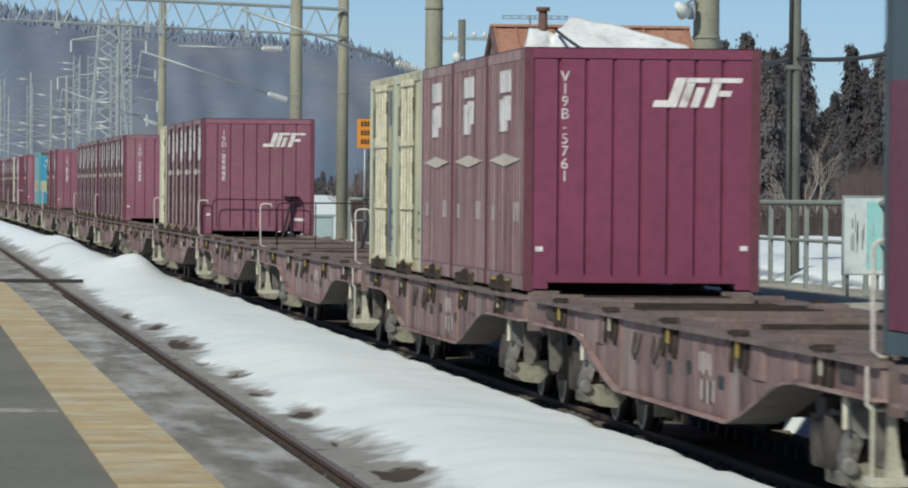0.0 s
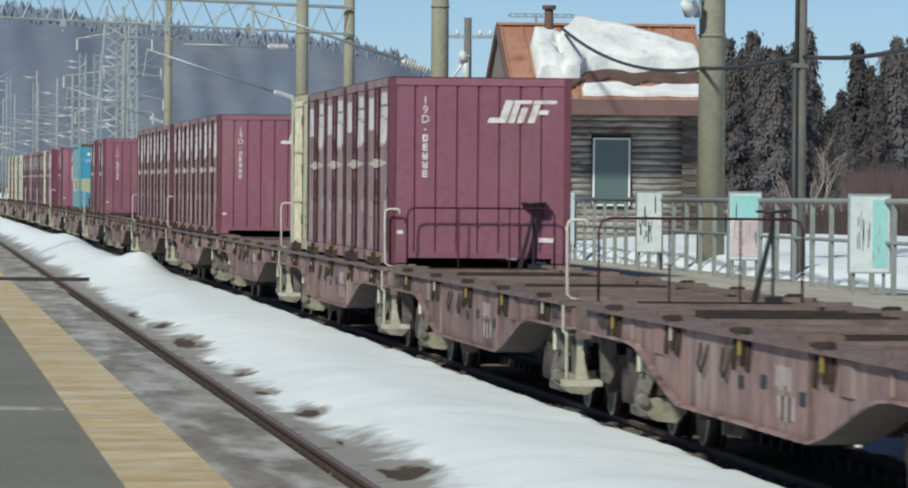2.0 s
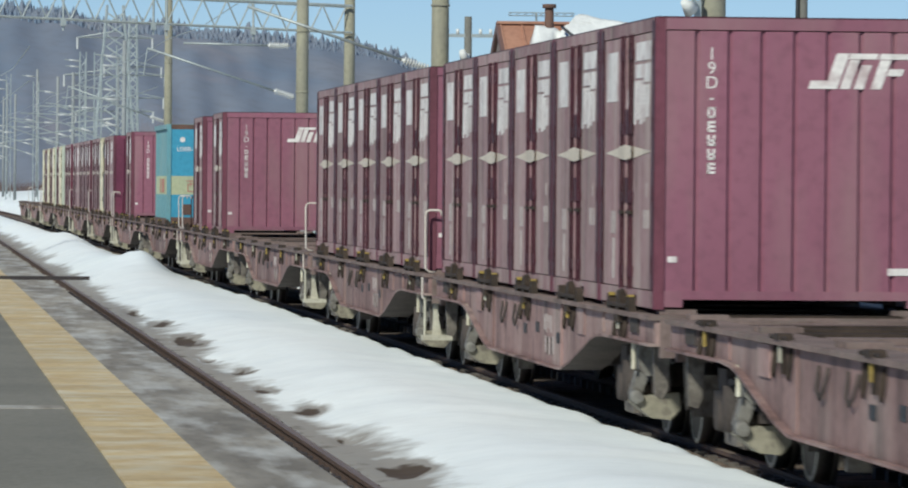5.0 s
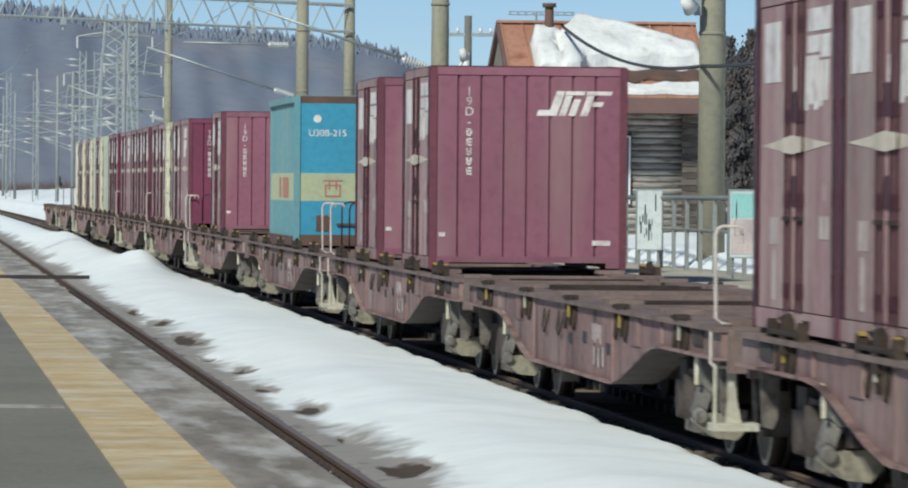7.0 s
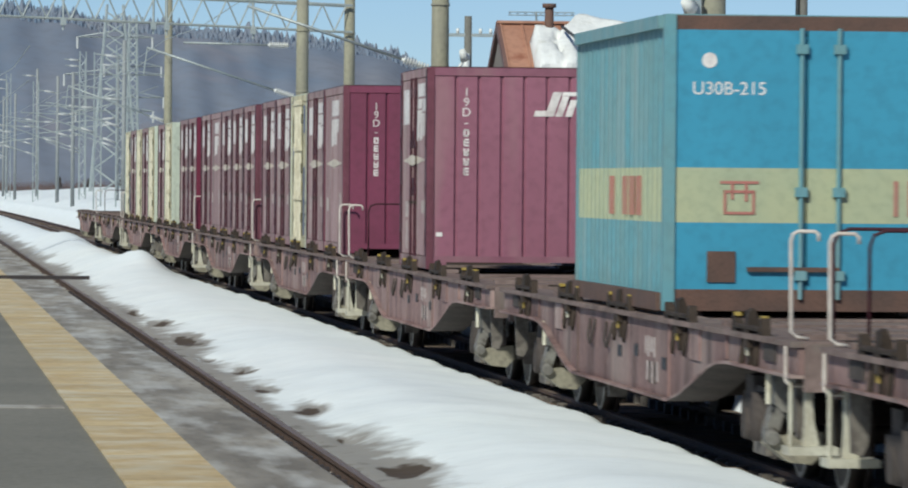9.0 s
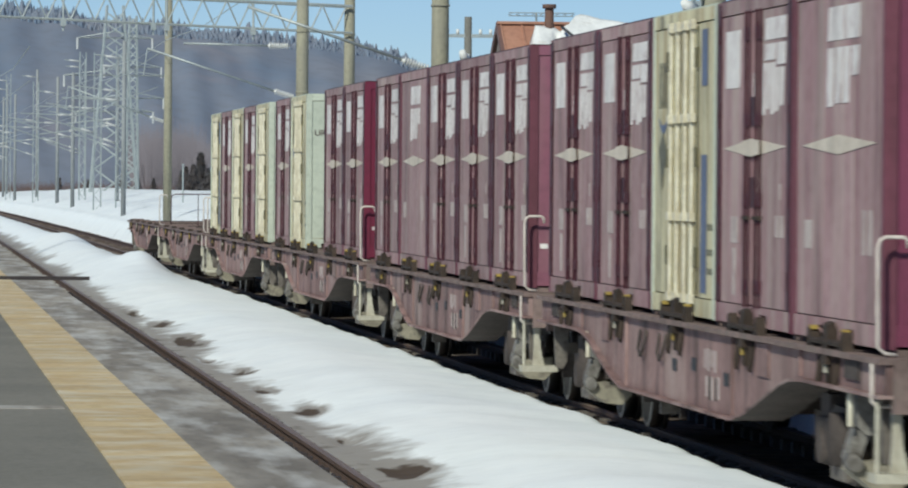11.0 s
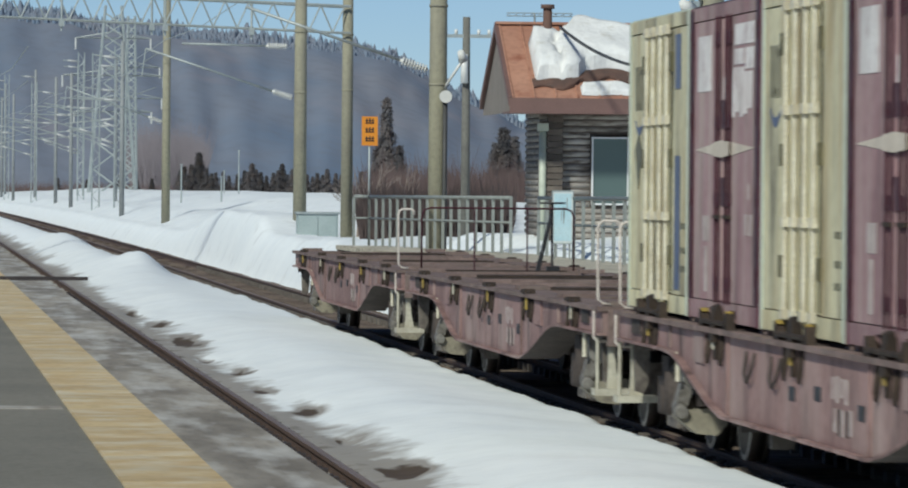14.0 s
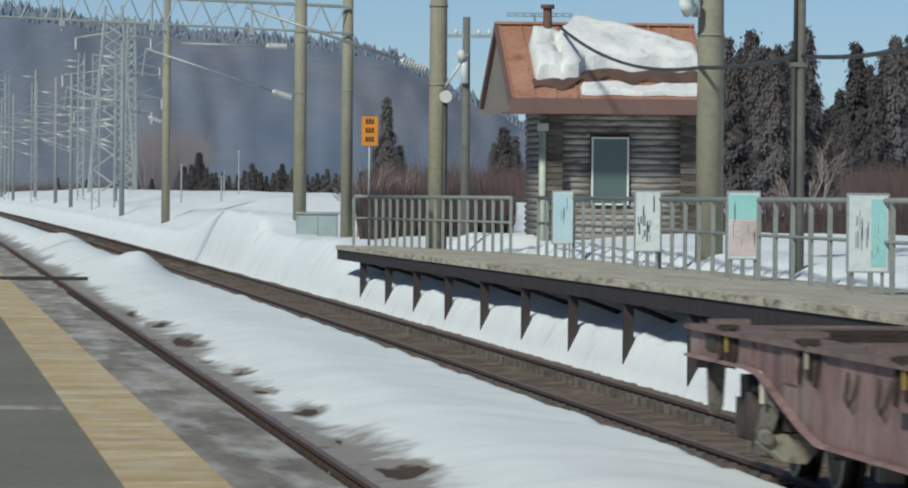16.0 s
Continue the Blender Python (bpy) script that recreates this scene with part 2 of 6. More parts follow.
    red_thing=material("red_plastic", (0.42, 0.06, 0.06), None, 0.5),
    cabinet=material("grey_green_cabinet", (0.34, 0.40, 0.39), (0.30, 0.36, 0.35), 0.55),
)
slush = material("grimy_snow", (0.83, 0.86, 0.855), (0.78, 0.815, 0.82), 0.7, scale=0.5, fine=4.0, bump=0.06, speck=0.15)
M["slush"] = slush
nt = slush.node_tree                              # old snow: thin where it lies low, so the grit shows through in ragged streaks
geo, sep = nt.nodes.new("ShaderNodeTexCoord"), nt.nodes.new("ShaderNodeSeparateXYZ")
att = nt.nodes.new("ShaderNodeAttribute")
att.attribute_name = "thin"
smp = nt.nodes.new("ShaderNodeMapping")
smp.inputs["Scale"].default_value = (1.6, 0.8, 1.0)
sn = nt.nodes.new("ShaderNodeTexNoise")
sn.inputs["Scale"].default_value, sn.inputs["Detail"].default_value = 2.4, 8.0
nt.links.new(geo.outputs["Object"], smp.inputs[0])
nt.links.new(smp.outputs[0], sn.inputs["Vector"])
ad = nt.nodes.new("ShaderNodeMath")
ad.operation = "ADD"
nt.links.new(att.outputs["Fac"], ad.inputs[0])
nt.links.new(sn.outputs[0], ad.inputs[1])
mr = nt.nodes.new("ShaderNodeMapRange")
mr.inputs[1].default_value, mr.inputs[2].default_value, mr.inputs[4].default_value = 0.76, 1.30, 0.9
nt.links.new(ad.outputs[0], mr.inputs[0])
gm = nt.nodes.new("ShaderNodeMix")
gm.data_type = "RGBA"
gm.inputs[7].default_value = (0.25, 0.225, 0.195, 1)
bs = nt.nodes["Principled BSDF"]
old = bs.inputs["Base Color"].links[0].from_socket
nt.links.new(mr.outputs[0], gm.inputs[0])
nt.links.new(old, gm.inputs[6])
mr2 = nt.nodes.new("ShaderNodeMapRange")
mr2.inputs[1].default_value, mr2.inputs[2].default_value = 1.62, 1.85
nt.links.new(ad.outputs[0], mr2.inputs[0])
gm2 = nt.nodes.new("ShaderNodeMix")
gm2.data_type = "RGBA"
gm2.inputs[7].default_value = (0.085, 0.062, 0.042, 1)
nt.links.new(mr2.outputs[0], gm2.inputs[0])
nt.links.new(gm.outputs[2], gm2.inputs[6])
nt.links.new(gm2.outputs[2], bs.inputs["Base Color"])
for key in ("maroon_dark", "maroon_side", "maroon_post", "cream", "wagon", "deck", "lock", "under", "hill", "hilltree", "cedar", "shrub", "snow", "slush", "ballast", "asphalt", "log"):
    M[key].node_tree.nodes["Principled BSDF"].inputs["Specular IOR Level"].default_value = 0.15
for key in ("hilltree", "cedar"):                 # hill_islands: each tree or spray a little lighter or darker
    ht = M[key].node_tree
    hg, hr, hh = ht.nodes.new("ShaderNodeNewGeometry"), ht.nodes.new("ShaderNodeMapRange"), ht.nodes.new("ShaderNodeHueSaturation")
    hr.inputs[3].default_value, hr.inputs[4].default_value = (0.94, 1.06) if key == "hilltree" else (0.88, 1.12)
    hb = ht.nodes["Principled BSDF"].inputs["Base Color"]
    ht.links.new(hg.outputs["Random Per Island"], hr.inputs[0])
    ht.links.new(hr.outputs[0], hh.inputs["Value"])
    ht.links.new(hb.links[0].from_socket, hh.inputs["Color"])
    ht.links.new(hh.outputs[0], hb)
for key in ("cedar", "shrub", "thicket"):     # thin foliage passes part of the light
    ft = M[key].node_tree
    fb = ft.nodes["Principled BSDF"]
    fo = ft.nodes["Material Output"]
    tl, fm = ft.nodes.new("ShaderNodeBsdfTranslucent"), ft.nodes.new("ShaderNodeMixShader")
    fm.inputs[0].default_value = 0.5
    ft.links.new(fb.inputs["Base Color"].links[0].from_socket, tl.inputs["Color"])
    ft.links.new(fb.outputs[0], fm.inputs[1])
    ft.links.new(tl.outputs[0], fm.inputs[2])
    ft.links.new(fm.outputs[0], fo.inputs["Surface"])
g = bpy.data.materials.new("window_glass")
g.use_nodes = True
gb = g.node_tree.nodes["Principled BSDF"]
gb.inputs["Base Color"].default_value, gb.inputs["Roughness"].default_value = (0.09, 0.13, 0.125, 1), 0.08
M["glass"] = g


# ---------- mesh helpers ----------
def box(bm, x0, x1, y0, y1, z0, z1):
    v = [bm.verts.new((x, y, z)) for z in (z0, z1) for x, y in ((x0, y0), (x1, y0), (x1, y1), (x0, y1))]
    for f in ((3, 2, 1, 0), (4, 5, 6, 7), (0, 1, 5, 4), (1, 2, 6, 5), (2, 3, 7, 6), (3, 0, 4, 7)):
        bm.faces.new([v[i] for i in f])


def prism(bm, outline, axis, a, b):
    """An outline of (u, v) drawn out from a to b along an axis ('x': u, v are y, z; 'y': x, z; 'z': x, y)."""
    def p(u, v, w):
        return {"x": (w, u, v), "y": (u, w, v), "z": (u, v, w)}[axis]
    lo, hi = [bm.verts.new(p(u, v, a)) for u, v in outline], [bm.verts.new(p(u, v, b)) for u, v in outline]
    k = len(outline)
    bm.faces.new(lo), bm.faces.new(hi[::-1])
    for i in range(k):
        bm.faces.new((lo[i], hi[i], hi[(i + 1) % k], lo[(i + 1) % k]))


def rod(bm, p, q, r, r2=None, n=8):
    p, q = Vector(p), Vector(q)
    d = (q - p).normalized()
    u = d.orthogonal().normalized()
    w = d.cross(u)
    r2 = r if r2 is None else r2
    a = [bm.verts.new(p + (u * math.cos(k * 2 * math.pi / n) + w * math.sin(k * 2 * math.pi / n)) * r) for k in range(n)]
    b = [bm.verts.new(q + (u * math.cos(k * 2 * math.pi / n) + w * math.sin(k * 2 * math.pi / n)) * r2) for k in range(n)]
    bm.faces.new(a[::-1]), bm.faces.new(b)
    for k in range(n):
        f = bm.faces.new((a[k], a[(k + 1) % n], b[(k + 1) % n], b[k]))
        f.smooth = n > 6


def pipe(bm, pts, r, n=6):
    """One bent tube through the points."""
    pts = [Vector(p) for p in pts]
    u, rings = None, []
    for i, p in enumerate(pts):
        d = (pts[min(i + 1, len(pts) - 1)] - pts[max(i - 1, 0)]).normalized()
        u = d.orthogonal().normalized() if u is None else (u - d * u.dot(d)).normalized()
        w = d.cross(u)
        rings.append([bm.verts.new(p + (u * math.cos(k * 2 * math.pi / n) + w * math.sin(k * 2 * math.pi / n)) * r) for k in range(n)])
    bm.faces.new(rings[0][::-1]), bm.faces.new(rings[-1])
    for a, b in zip(rings, rings[1:]):
        for k in range(n):
            bm.faces.new((a[k], a[(k + 1) % n], b[(k + 1) % n], b[k])).smooth = True


def mesh_of(name, bm, mat, fix=True):
    if fix:
        bmesh.ops.recalc_face_normals(bm, faces=bm.faces)
    me = bpy.data.meshes.new(name)
    bm.to_mesh(me)
    bm.free()
    me.materials.append(mat)
    return me


def part(name, bm, mat, parent=None, label="", m=None):
    ob = new(name, bm if isinstance(bm, bpy.types.Mesh) else mesh_of(name, bm, mat))
    ob.parent = parent
    if m is not None:
        ob.matrix_basis = m
    if label:
        ob["label"] = label
    return ob


def boxes(*rows):
    bm = bmesh.new()
    for r in rows:
        box(bm, *r)
    return bm


def lettering(name, text, size, mat, parent, m, label, stacked=False):
    """Flat lettering in the built-in font, as a thin mesh."""
    cu = bpy.data.curves.new(name, "FONT")
    cu.body, cu.size, cu.extrude, cu.align_x, cu.align_y = ("\n".join(text) if stacked else text), size, 0.002, "CENTER", "CENTER"
    cu.space_line = 0.82
    tmp = new(name, cu)
    me = bpy.data.meshes.new_from_object(tmp.evaluated_get(bpy.context.evaluated_depsgraph_get()))
    bpy.data.objects.remove(tmp)
    me.materials.clear()
    me.materials.append(mat)
    return part(name, me, mat, parent, label, m)


def thing(name, label, category, group="", m=None):
    ob = new(name)
    ob.empty_display_size = 0.1
    if m is not None:
        ob.matrix_basis = m
    return tagged(ob, label, category, group)


# faces of a container: text planes. FRONT looks to -y, SIDE looks to -x
FRONT = Matrix.Rotation(radians(90), 4, "X")
SIDE = Matrix.Rotation(radians(-90), 4, "Z") @ Matrix.Rotation(radians(90), 4, "X")

# ---------- containers (base centre at the origin, 12-foot size) ----------
CL, CW, CH = 3.66, 2.43, 2.475
HL, HW = CL / 2, CW / 2


def rows_of_marks(bm, y, z, cols, w, h, gap, x):
    """Small upright bars of unreadable writing on the side that looks to -x."""
    for i in range(cols):
        box(bm, x - 0.004, x, y + i * (w + gap), y + i * (w + gap) + w, z, z + h)


def shell(c, end_mat, side_mat, hl=HL, hw=HW, ch=CH, post=0.09):
    """Corner posts, rails, roof, floor and end walls with shallow folds."""
    for sx in (-1, 1):
        for sy in (-1, 1):
            part("corner_post", boxes((sx * hw - (post if sx > 0 else 0), sx * hw + (0 if sx > 0 else post), sy * hl - (post if sy > 0 else 0),
                                       sy * hl + (0 if sy > 0 else post), 0.0, ch)), M["maroon_post"] if side_mat == M["maroon_side"] and end_mat != M["red"] else end_mat, c)
    for sy in (-1, 1):
        y0, y1 = (hl - 0.08, hl - 0.005) if sy > 0 else (-hl + 0.005, -hl + 0.08)
        part("end_rail", boxes((-hw + post, hw - post, y0, y1, ch - 0.10, ch - 0.002)), end_mat, c)
        part("end_sill", boxes((-hw + post, hw - post, y0, y1, 0.085, 0.16), (-hw + post, -hw + post + 0.16, y0, y1, 0.02, 0.084), (hw - post - 0.16, hw - post, y0, y1, 0.02, 0.084)), end_mat, c)
        bm = bmesh.new()                         # folded sheet: wide flats with narrow vertical grooves
        w0, w1, n = -hw + post, hw - post, 8
        prof = []
        for i in range(n):
            a, b = w0 + (w1 - w0) * i / n, w0 + (w1 - w0) * (i + 1) / n
            prof += [(a + 0.014, 0.0), (b - 0.034, 0.0), (b - 0.026, 0.03), (b - 0.008, 0.03)]
        prof = [(w0, 0.0)] + prof[:-3] + [(w1, 0.0)]
        yb = sy * (hl - 0.015)
        lo = [bm.verts.new((x, yb - sy * d, 0.13)) for x, d in prof]
        hi = [bm.verts.new((x, yb - sy * d, ch - 0.11)) for x, d in prof]
        for i in range(len(prof) - 1):
            bm.faces.new((lo[i], lo[i + 1], hi[i + 1], hi[i]))
        part("end_wall", bm, end_mat, c)
    part("roof", boxes((-hw + 0.02, hw - 0.02, -hl + 0.03, hl - 0.03, ch - 0.03, ch + 0.012)), M["maroon_dark"] if end_mat in (M["maroon"], M["maroon_pale"], M["red"]) else end_mat, c)
    part("floor", boxes((-hw + 0.03, hw - 0.03, -hl + 0.09, hl - 0.09, 0.15, 0.22)), M["under"], c)
    for sx in (-1, 1):
        x0, x1 = (hw - 0.08, hw - 0.004) if sx > 0 else (-hw + 0.004, -hw + 0.08)
        part("side_rail", boxes((x0, x1, -hl + post, hl - post, ch - 0.11, ch - 0.004)), side_mat, c)
        part("side_sill", boxes((x0, x1, -hl + post, -0.72, 0.005, 0.15), (x0, x1, -0.36, 0.36, 0.005, 0.15), (x0, x1, 0.72, hl - post, 0.005, 0.15),
                                (x0, x1, -0.72, -0.36, 0.1, 0.15), (x0, x1, 0.36, 0.72, 0.1, 0.15)), side_mat, c)


def emblem(c, m, s=1.0):
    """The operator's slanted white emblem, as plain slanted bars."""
    bm = bmesh.new()
    k = 0.35
    for x0, x1, z0, z1 in ((-0.38, -0.25, -0.14, -0.075), (-0.25, -0.15, -0.14, 0.14), (-0.14, 0.08, 0.095, 0.14), (-0.13, -0.05, -0.14, 0.09), (-0.02, 0.06, -0.14, 0.05),
                           (0.115, 0.20, -0.14, 0.09), (0.10, 0.39, 0.095, 0.14), (0.21, 0.33, -0.035, 0.02)):
        prism(bm, [((x0 + k * z0) * s, z0 * s), ((x1 + k * z0) * s, z0 * s), ((x1 + k * z1) * s, z1 * s), ((x0 + k * z1) * s, z1 * s)], "y", -0.003, 0.0)
    part("emblem", bm, M["white_mark"], c, "white slanted operator emblem", m)["kind"] = "stuff"


def number_marks(c, x, z, parent_y):
    """An upright column of small white bars: a number that cannot be read."""
    bm = bmesh.new()
    rng = random.Random(round(x * 100 + z * 10))
    lettering("type_marking", "19D-", 0.15, M["white_mark"], c, pose(x, parent_y - 0.001, z - 0.16) @ FRONT, "white type letters", True)
    for i in range(4, 9):                         # strokes of characters that cannot be read
        zz, w, h, t = z - i * 0.118, 0.068, 0.094, 0.021
        strokes = [(-w / 2, -w / 2 + t, -h / 2, h / 2), (w / 2 - t, w / 2, -h / 2, h / 2), (-w / 2, w / 2, h / 2 - t, h / 2), (-w / 2, w / 2, -t / 2, t / 2), (-w / 2, w / 2, -h / 2, -h / 2 + t)]
        for x0, x1, z0, z1 in rng.sample(strokes, 4):
            box(bm, x + x0, x + x1, parent_y - 0.003, parent_y, zz + z0, zz + z1)
    part("number_marking", bm, M["white_mark"], c, "column of small white marks")


def diamond(c, y0, y1, z, mat=None, h=0.068, x=-HW + 0.0075, middle=0.0):
    """A long flat diamond across the side; its middle may be painted on the raised bars."""
    mat = mat or M["cream_mark"]
    ym = (y0 + y1) / 2
    bm = bmesh.new()
    prism(bm, [(y0, z), (ym, z - h), (y1, z), (ym, z + h)], "x", x, x + 0.004)
    d = part("diamond_stripe", bm, mat, c, "cream diamond stripe")
    if middle:
        e = h * (1 - middle / (ym - y0))
        bm = bmesh.new()
        prism(bm, [(ym - middle, z - e), (ym, z - h), (ym + middle, z - e), (ym + middle, z + e), (ym, z + h), (ym - middle, z + e)], "x", -HW - 0.017, -HW - 0.014)
        part("diamond_middle", bm, M["cream_mark"], d, "cream middle of the diamond on the bars")


def side_door_container(end_mat=None, side_mat=None):
    """12-foot dry container with side doors: two leaves and their locking bars."""
    end_mat, side_mat = end_mat or M["maroon_pale"], side_mat or M["maroon_side"]
    c = thing("freight_container", "maroon steel freight container with side doors and white emblem", "container")
    shell(c, end_mat, side_mat)
    for sx in (-1, 1):
        a, b = (-HW + 0.012, -HW + 0.05) if sx < 0 else (HW - 0.05, HW - 0.012)
        for y0, y1 in ((-HL + 0.1, -0.01), (0.01, HL - 0.1)):
            d = part("door", boxes((a, b, y0, y1, 0.16, CH - 0.12)), side_mat, c)
            xo = a - 0.011 if sx < 0 else b + 0.011
            for yy in ((y0 + 0.05, y0 + 0.1), (y1 - 0.1, y1 - 0.05)):
                part("door_edge", boxes((min(xo, a), max(xo, b), *yy, 0.17, CH - 0.13)), side_mat, d)
        xo = sx * (HW - 0.001)
        for y in (-0.36, -0.16, 0.16, 0.36):
            bm = bmesh.new()
            rod(bm, (xo, y, 0.14), (xo, y, CH - 0.1), 0.013, n=6)
            for z in (0.3, 0.95, 1.55, 2.2):
                box(bm, xo - 0.012, xo + 0.012, y - 0.04, y + 0.04, z - 0.05, z + 0.05)
            part("locking_bar", bm, M["maroon_dark"], c)
        for y0 in (-0.40, 0.10):
            part("door_handle", boxes((xo - 0.02, xo + 0.02, y0, y0 + 0.30, 0.80, 0.83)), M["lock"], c)
        # broad dark strips paint in the shaded gap to the next container
        for y in (-HL + 0.006, HL - 0.206):
            part("corner_seam", boxes((min(sx * (HW + 0.004), sx * (HW - 0.01)), max(sx * (HW + 0.004), sx * (HW - 0.01)), y, y + 0.20, 0.16, CH - 0.02)), M["maroon_dark"], c)
        for y in (-HL + 0.12, HL - 0.16):
            bm = bmesh.new()
            for z in (0.3, 0.9, 1.5, 2.15):
                box(bm, sx * HW - 0.010, sx * HW + 0.006, y, y + 0.05, z, z + 0.14)
            part("hinge", bm, M["maroon_dark"], c)["kind"] = "stuff"
        for z in (1.62, 1.02):
            part("bar_guide", boxes((min(xo, xo - sx * 0.02), max(xo, xo - sx * 0.02), -0.12, 0.12, z - 0.12, z + 0.10)), M["maroon_dark"], c)
    x = -HW + 0.011
    part("white_panel", boxes((x - 0.004, x, 0.70, 1.42, 1.80, 2.24)), M["white_mark"], c, "plain white panel")
    bm = bmesh.new()
    for y0, y1, z0, z1 in ((-1.42, -0.46, 2.13, 2.29), (-1.42, -1.02, 1.94, 2.10), (-0.96, -0.46, 1.98, 2.10), (-1.38, -1.20, 1.64, 1.92), (-1.14, -1.00, 1.60, 1.92), (-0.95, -0.80, 1.58, 1.96), (-0.74, -0.60, 1.62, 1.96),
                           (-0.55, -0.42, 1.58, 1.96), (-0.02, 0.06, 1.62, 1.90)):
        k = 0.12
        prism(bm, [(y0 - k * (z0 - 1.6), z0), (y1 - k * (z0 - 1.6), z0), (y1 - k * (z1 - 1.6), z1), (y0 - k * (z1 - 1.6), z1)], "x", x - 0.004, x)
    part("side_emblem", bm, M["white_mark"], c, "white slanted operator emblem")["kind"] = "stuff"
    diamond(c, -1.55, 1.55, 1.34, middle=0.42)
    bm = bmesh.new()
    rows_of_marks(bm, -1.45, 0.68, 2, 0.16, 0.16, 0.07, x)
    rows_of_marks(bm, 0.75, 0.62, 1, 0.35, 0.2, 0.07, x)
    rows_of_marks(bm, 0.85, 0.22, 1, 0.16, 0.36, 0.07, x)
    rows_of_marks(bm, -1.3, 0.95, 1, 0.06, 0.12, 0.07, x)
    part("small_markings", bm, M["dull_mark"], c, "small faded markings")["kind"] = "stuff"
    emblem(c, pose(0.56, -HL + 0.012, CH - 0.44), 1.08)
    number_marks(c, -0.73, CH - 0.33, -HL + 0.013)
    part("foot_mark", boxes((-HW + 0.12, -HW + 0.2, -HL + 0.008, -HL + 0.012, 0.4, 0.45), (HW - 0.42, HW - 0.2, -HL + 0.008, -HL + 0.012, 0.3, 0.36)), M["white_mark"], c)["kind"] = "stuff"
    return c


def ribbed_container():
    """Ventilated 12-foot container: closely ribbed side, one emblem."""
    c = thing("ventilated_container", "maroon ventilated freight container with finely ribbed side and white diamond", "container")
    shell(c, M["maroon"], M["maroon_side"])
    for sx in (-1, 1):
        a, b = (-HW + 0.012, -HW + 0.06) if sx < 0 else (HW - 0.06, HW - 0.012)
        # wall set darker than the ribs, so the grooves stand out
        d = part("side_wall", boxes((a, b, -HL + 0.09, HL - 0.09, 0.15, CH - 0.11)), M["maroon_post"], c)
        y = -HL + 0.16
        xo = sx * (HW - 0.036)
        while y < HL - 0.12:
            part("rib", boxes((min(xo, xo + sx * 0.032), max(xo, xo + sx * 0.032), y, y + 0.10, 0.16, CH - 0.115)), M["maroon_side"], d)
            y += 0.27
    x = -HW + 0.0
    bm = bmesh.new()
    for y0, y1, z0, z1 in ((-0.5, 0.1, 2.05, 2.28), (0.16, 0.5, 2.05, 2.28), (-0.5, -0.25, 1.75, 2.01), (-0.18, 0.12, 1.64, 2.01), (0.2, 0.5, 1.64, 1.98)):
        box(bm, x - 0.005, x + 0.004, y0, y1, z0, z1)
    part("side_emblem", bm, M["white_mark"], c, "white slanted operator emblem")["kind"] = "stuff"
    diamond(c, -1.5, 1.5, 1.34, x=-HW - 0.006)
    bm = bmesh.new()
    rows_of_marks(bm, -1.3, 0.7, 2, 0.16, 0.2, 0.1, x)
    rows_of_marks(bm, 0.9, 0.7, 1, 0.25, 0.16, 0.1, x)
    part("small_markings", bm, M["dull_mark"], c, "small faded markings")["kind"] = "stuff"
    emblem(c, pose(0.56, -HL + 0.012, CH - 0.44), 1.08)
    lettering("number_marking", "V19B-5761", 0.155, M["white_mark"], c, pose(-0.80, -HL + 0.012, CH - 0.80) @ FRONT, "column of white characters", True)
    part("foot_mark", boxes((-HW + 0.12, -HW + 0.2, -HL + 0.008, -HL + 0.012, 0.4, 0.45), (HW - 0.2, HW - 0.12, -HL + 0.008, -HL + 0.012, 0.42, 0.47)), M["white_mark"], c)["kind"] = "stuff"
    return c


def plain_side_container():
    """Older 12-foot container with a plain panelled side and one emblem."""
    c = thing("panelled_container", "maroon freight container with plain dusty side and one white emblem", "container")
    shell(c, M["maroon"], M["maroon_side"])
    for sx in (-1, 1):
        a, b = (-HW + 0.014, -HW + 0.05) if sx < 0 else (HW - 0.05, HW - 0.014)
        for y0, y1 in ((-HL + 0.1, -0.62), (-0.6, 0.6), (0.62, HL - 0.1)):
            part("side_panel", boxes((a, b, y0, y1, 0.16, CH - 0.12)), M["maroon_side"], c)
    x = -HW + 0.013
    bm = bmesh.new()
    for y0, y1, z0, z1 in ((-0.75, -0.2, 2.05, 2.28), (-0.15, 0.5, 2.05, 2.28), (-0.4, -0.16, 1.62, 2.0), (-0.1, 0.16, 1.62, 2.0), (0.24, 0.5, 1.6, 2.0), (-0.75, -0.48, 1.8, 2.0)):
        k = 0.12
        prism(bm, [(y0 - k * (z0 - 1.6), z0), (y1 - k * (z0 - 1.6), z0), (y1 - k * (z1 - 1.6), z1), (y0 - k * (z1 - 1.6), z1)], "x", x - 0.004, x)
    part("side_emblem", bm, M["white_mark"], c, "white slanted operator emblem")["kind"] = "stuff"
    diamond(c, -1.5, 1.5, 1.34)
    bm = bmesh.new()
    rows_of_marks(bm, 1.05, 0.62, 1, 0.3, 0.2, 0.1, x)
    rows_of_marks(bm, -1.35, 0.6, 2, 0.14, 0.3, 0.1, x)
    part("small_markings", bm, M["dull_mark"], c, "small faded markings")["kind"] = "stuff"
    number_marks(c, -0.73, CH - 0.33, -HL + 0.013)
    emblem(c, pose(0.56, -HL + 0.012, CH - 0.44), 1.08)
    return c


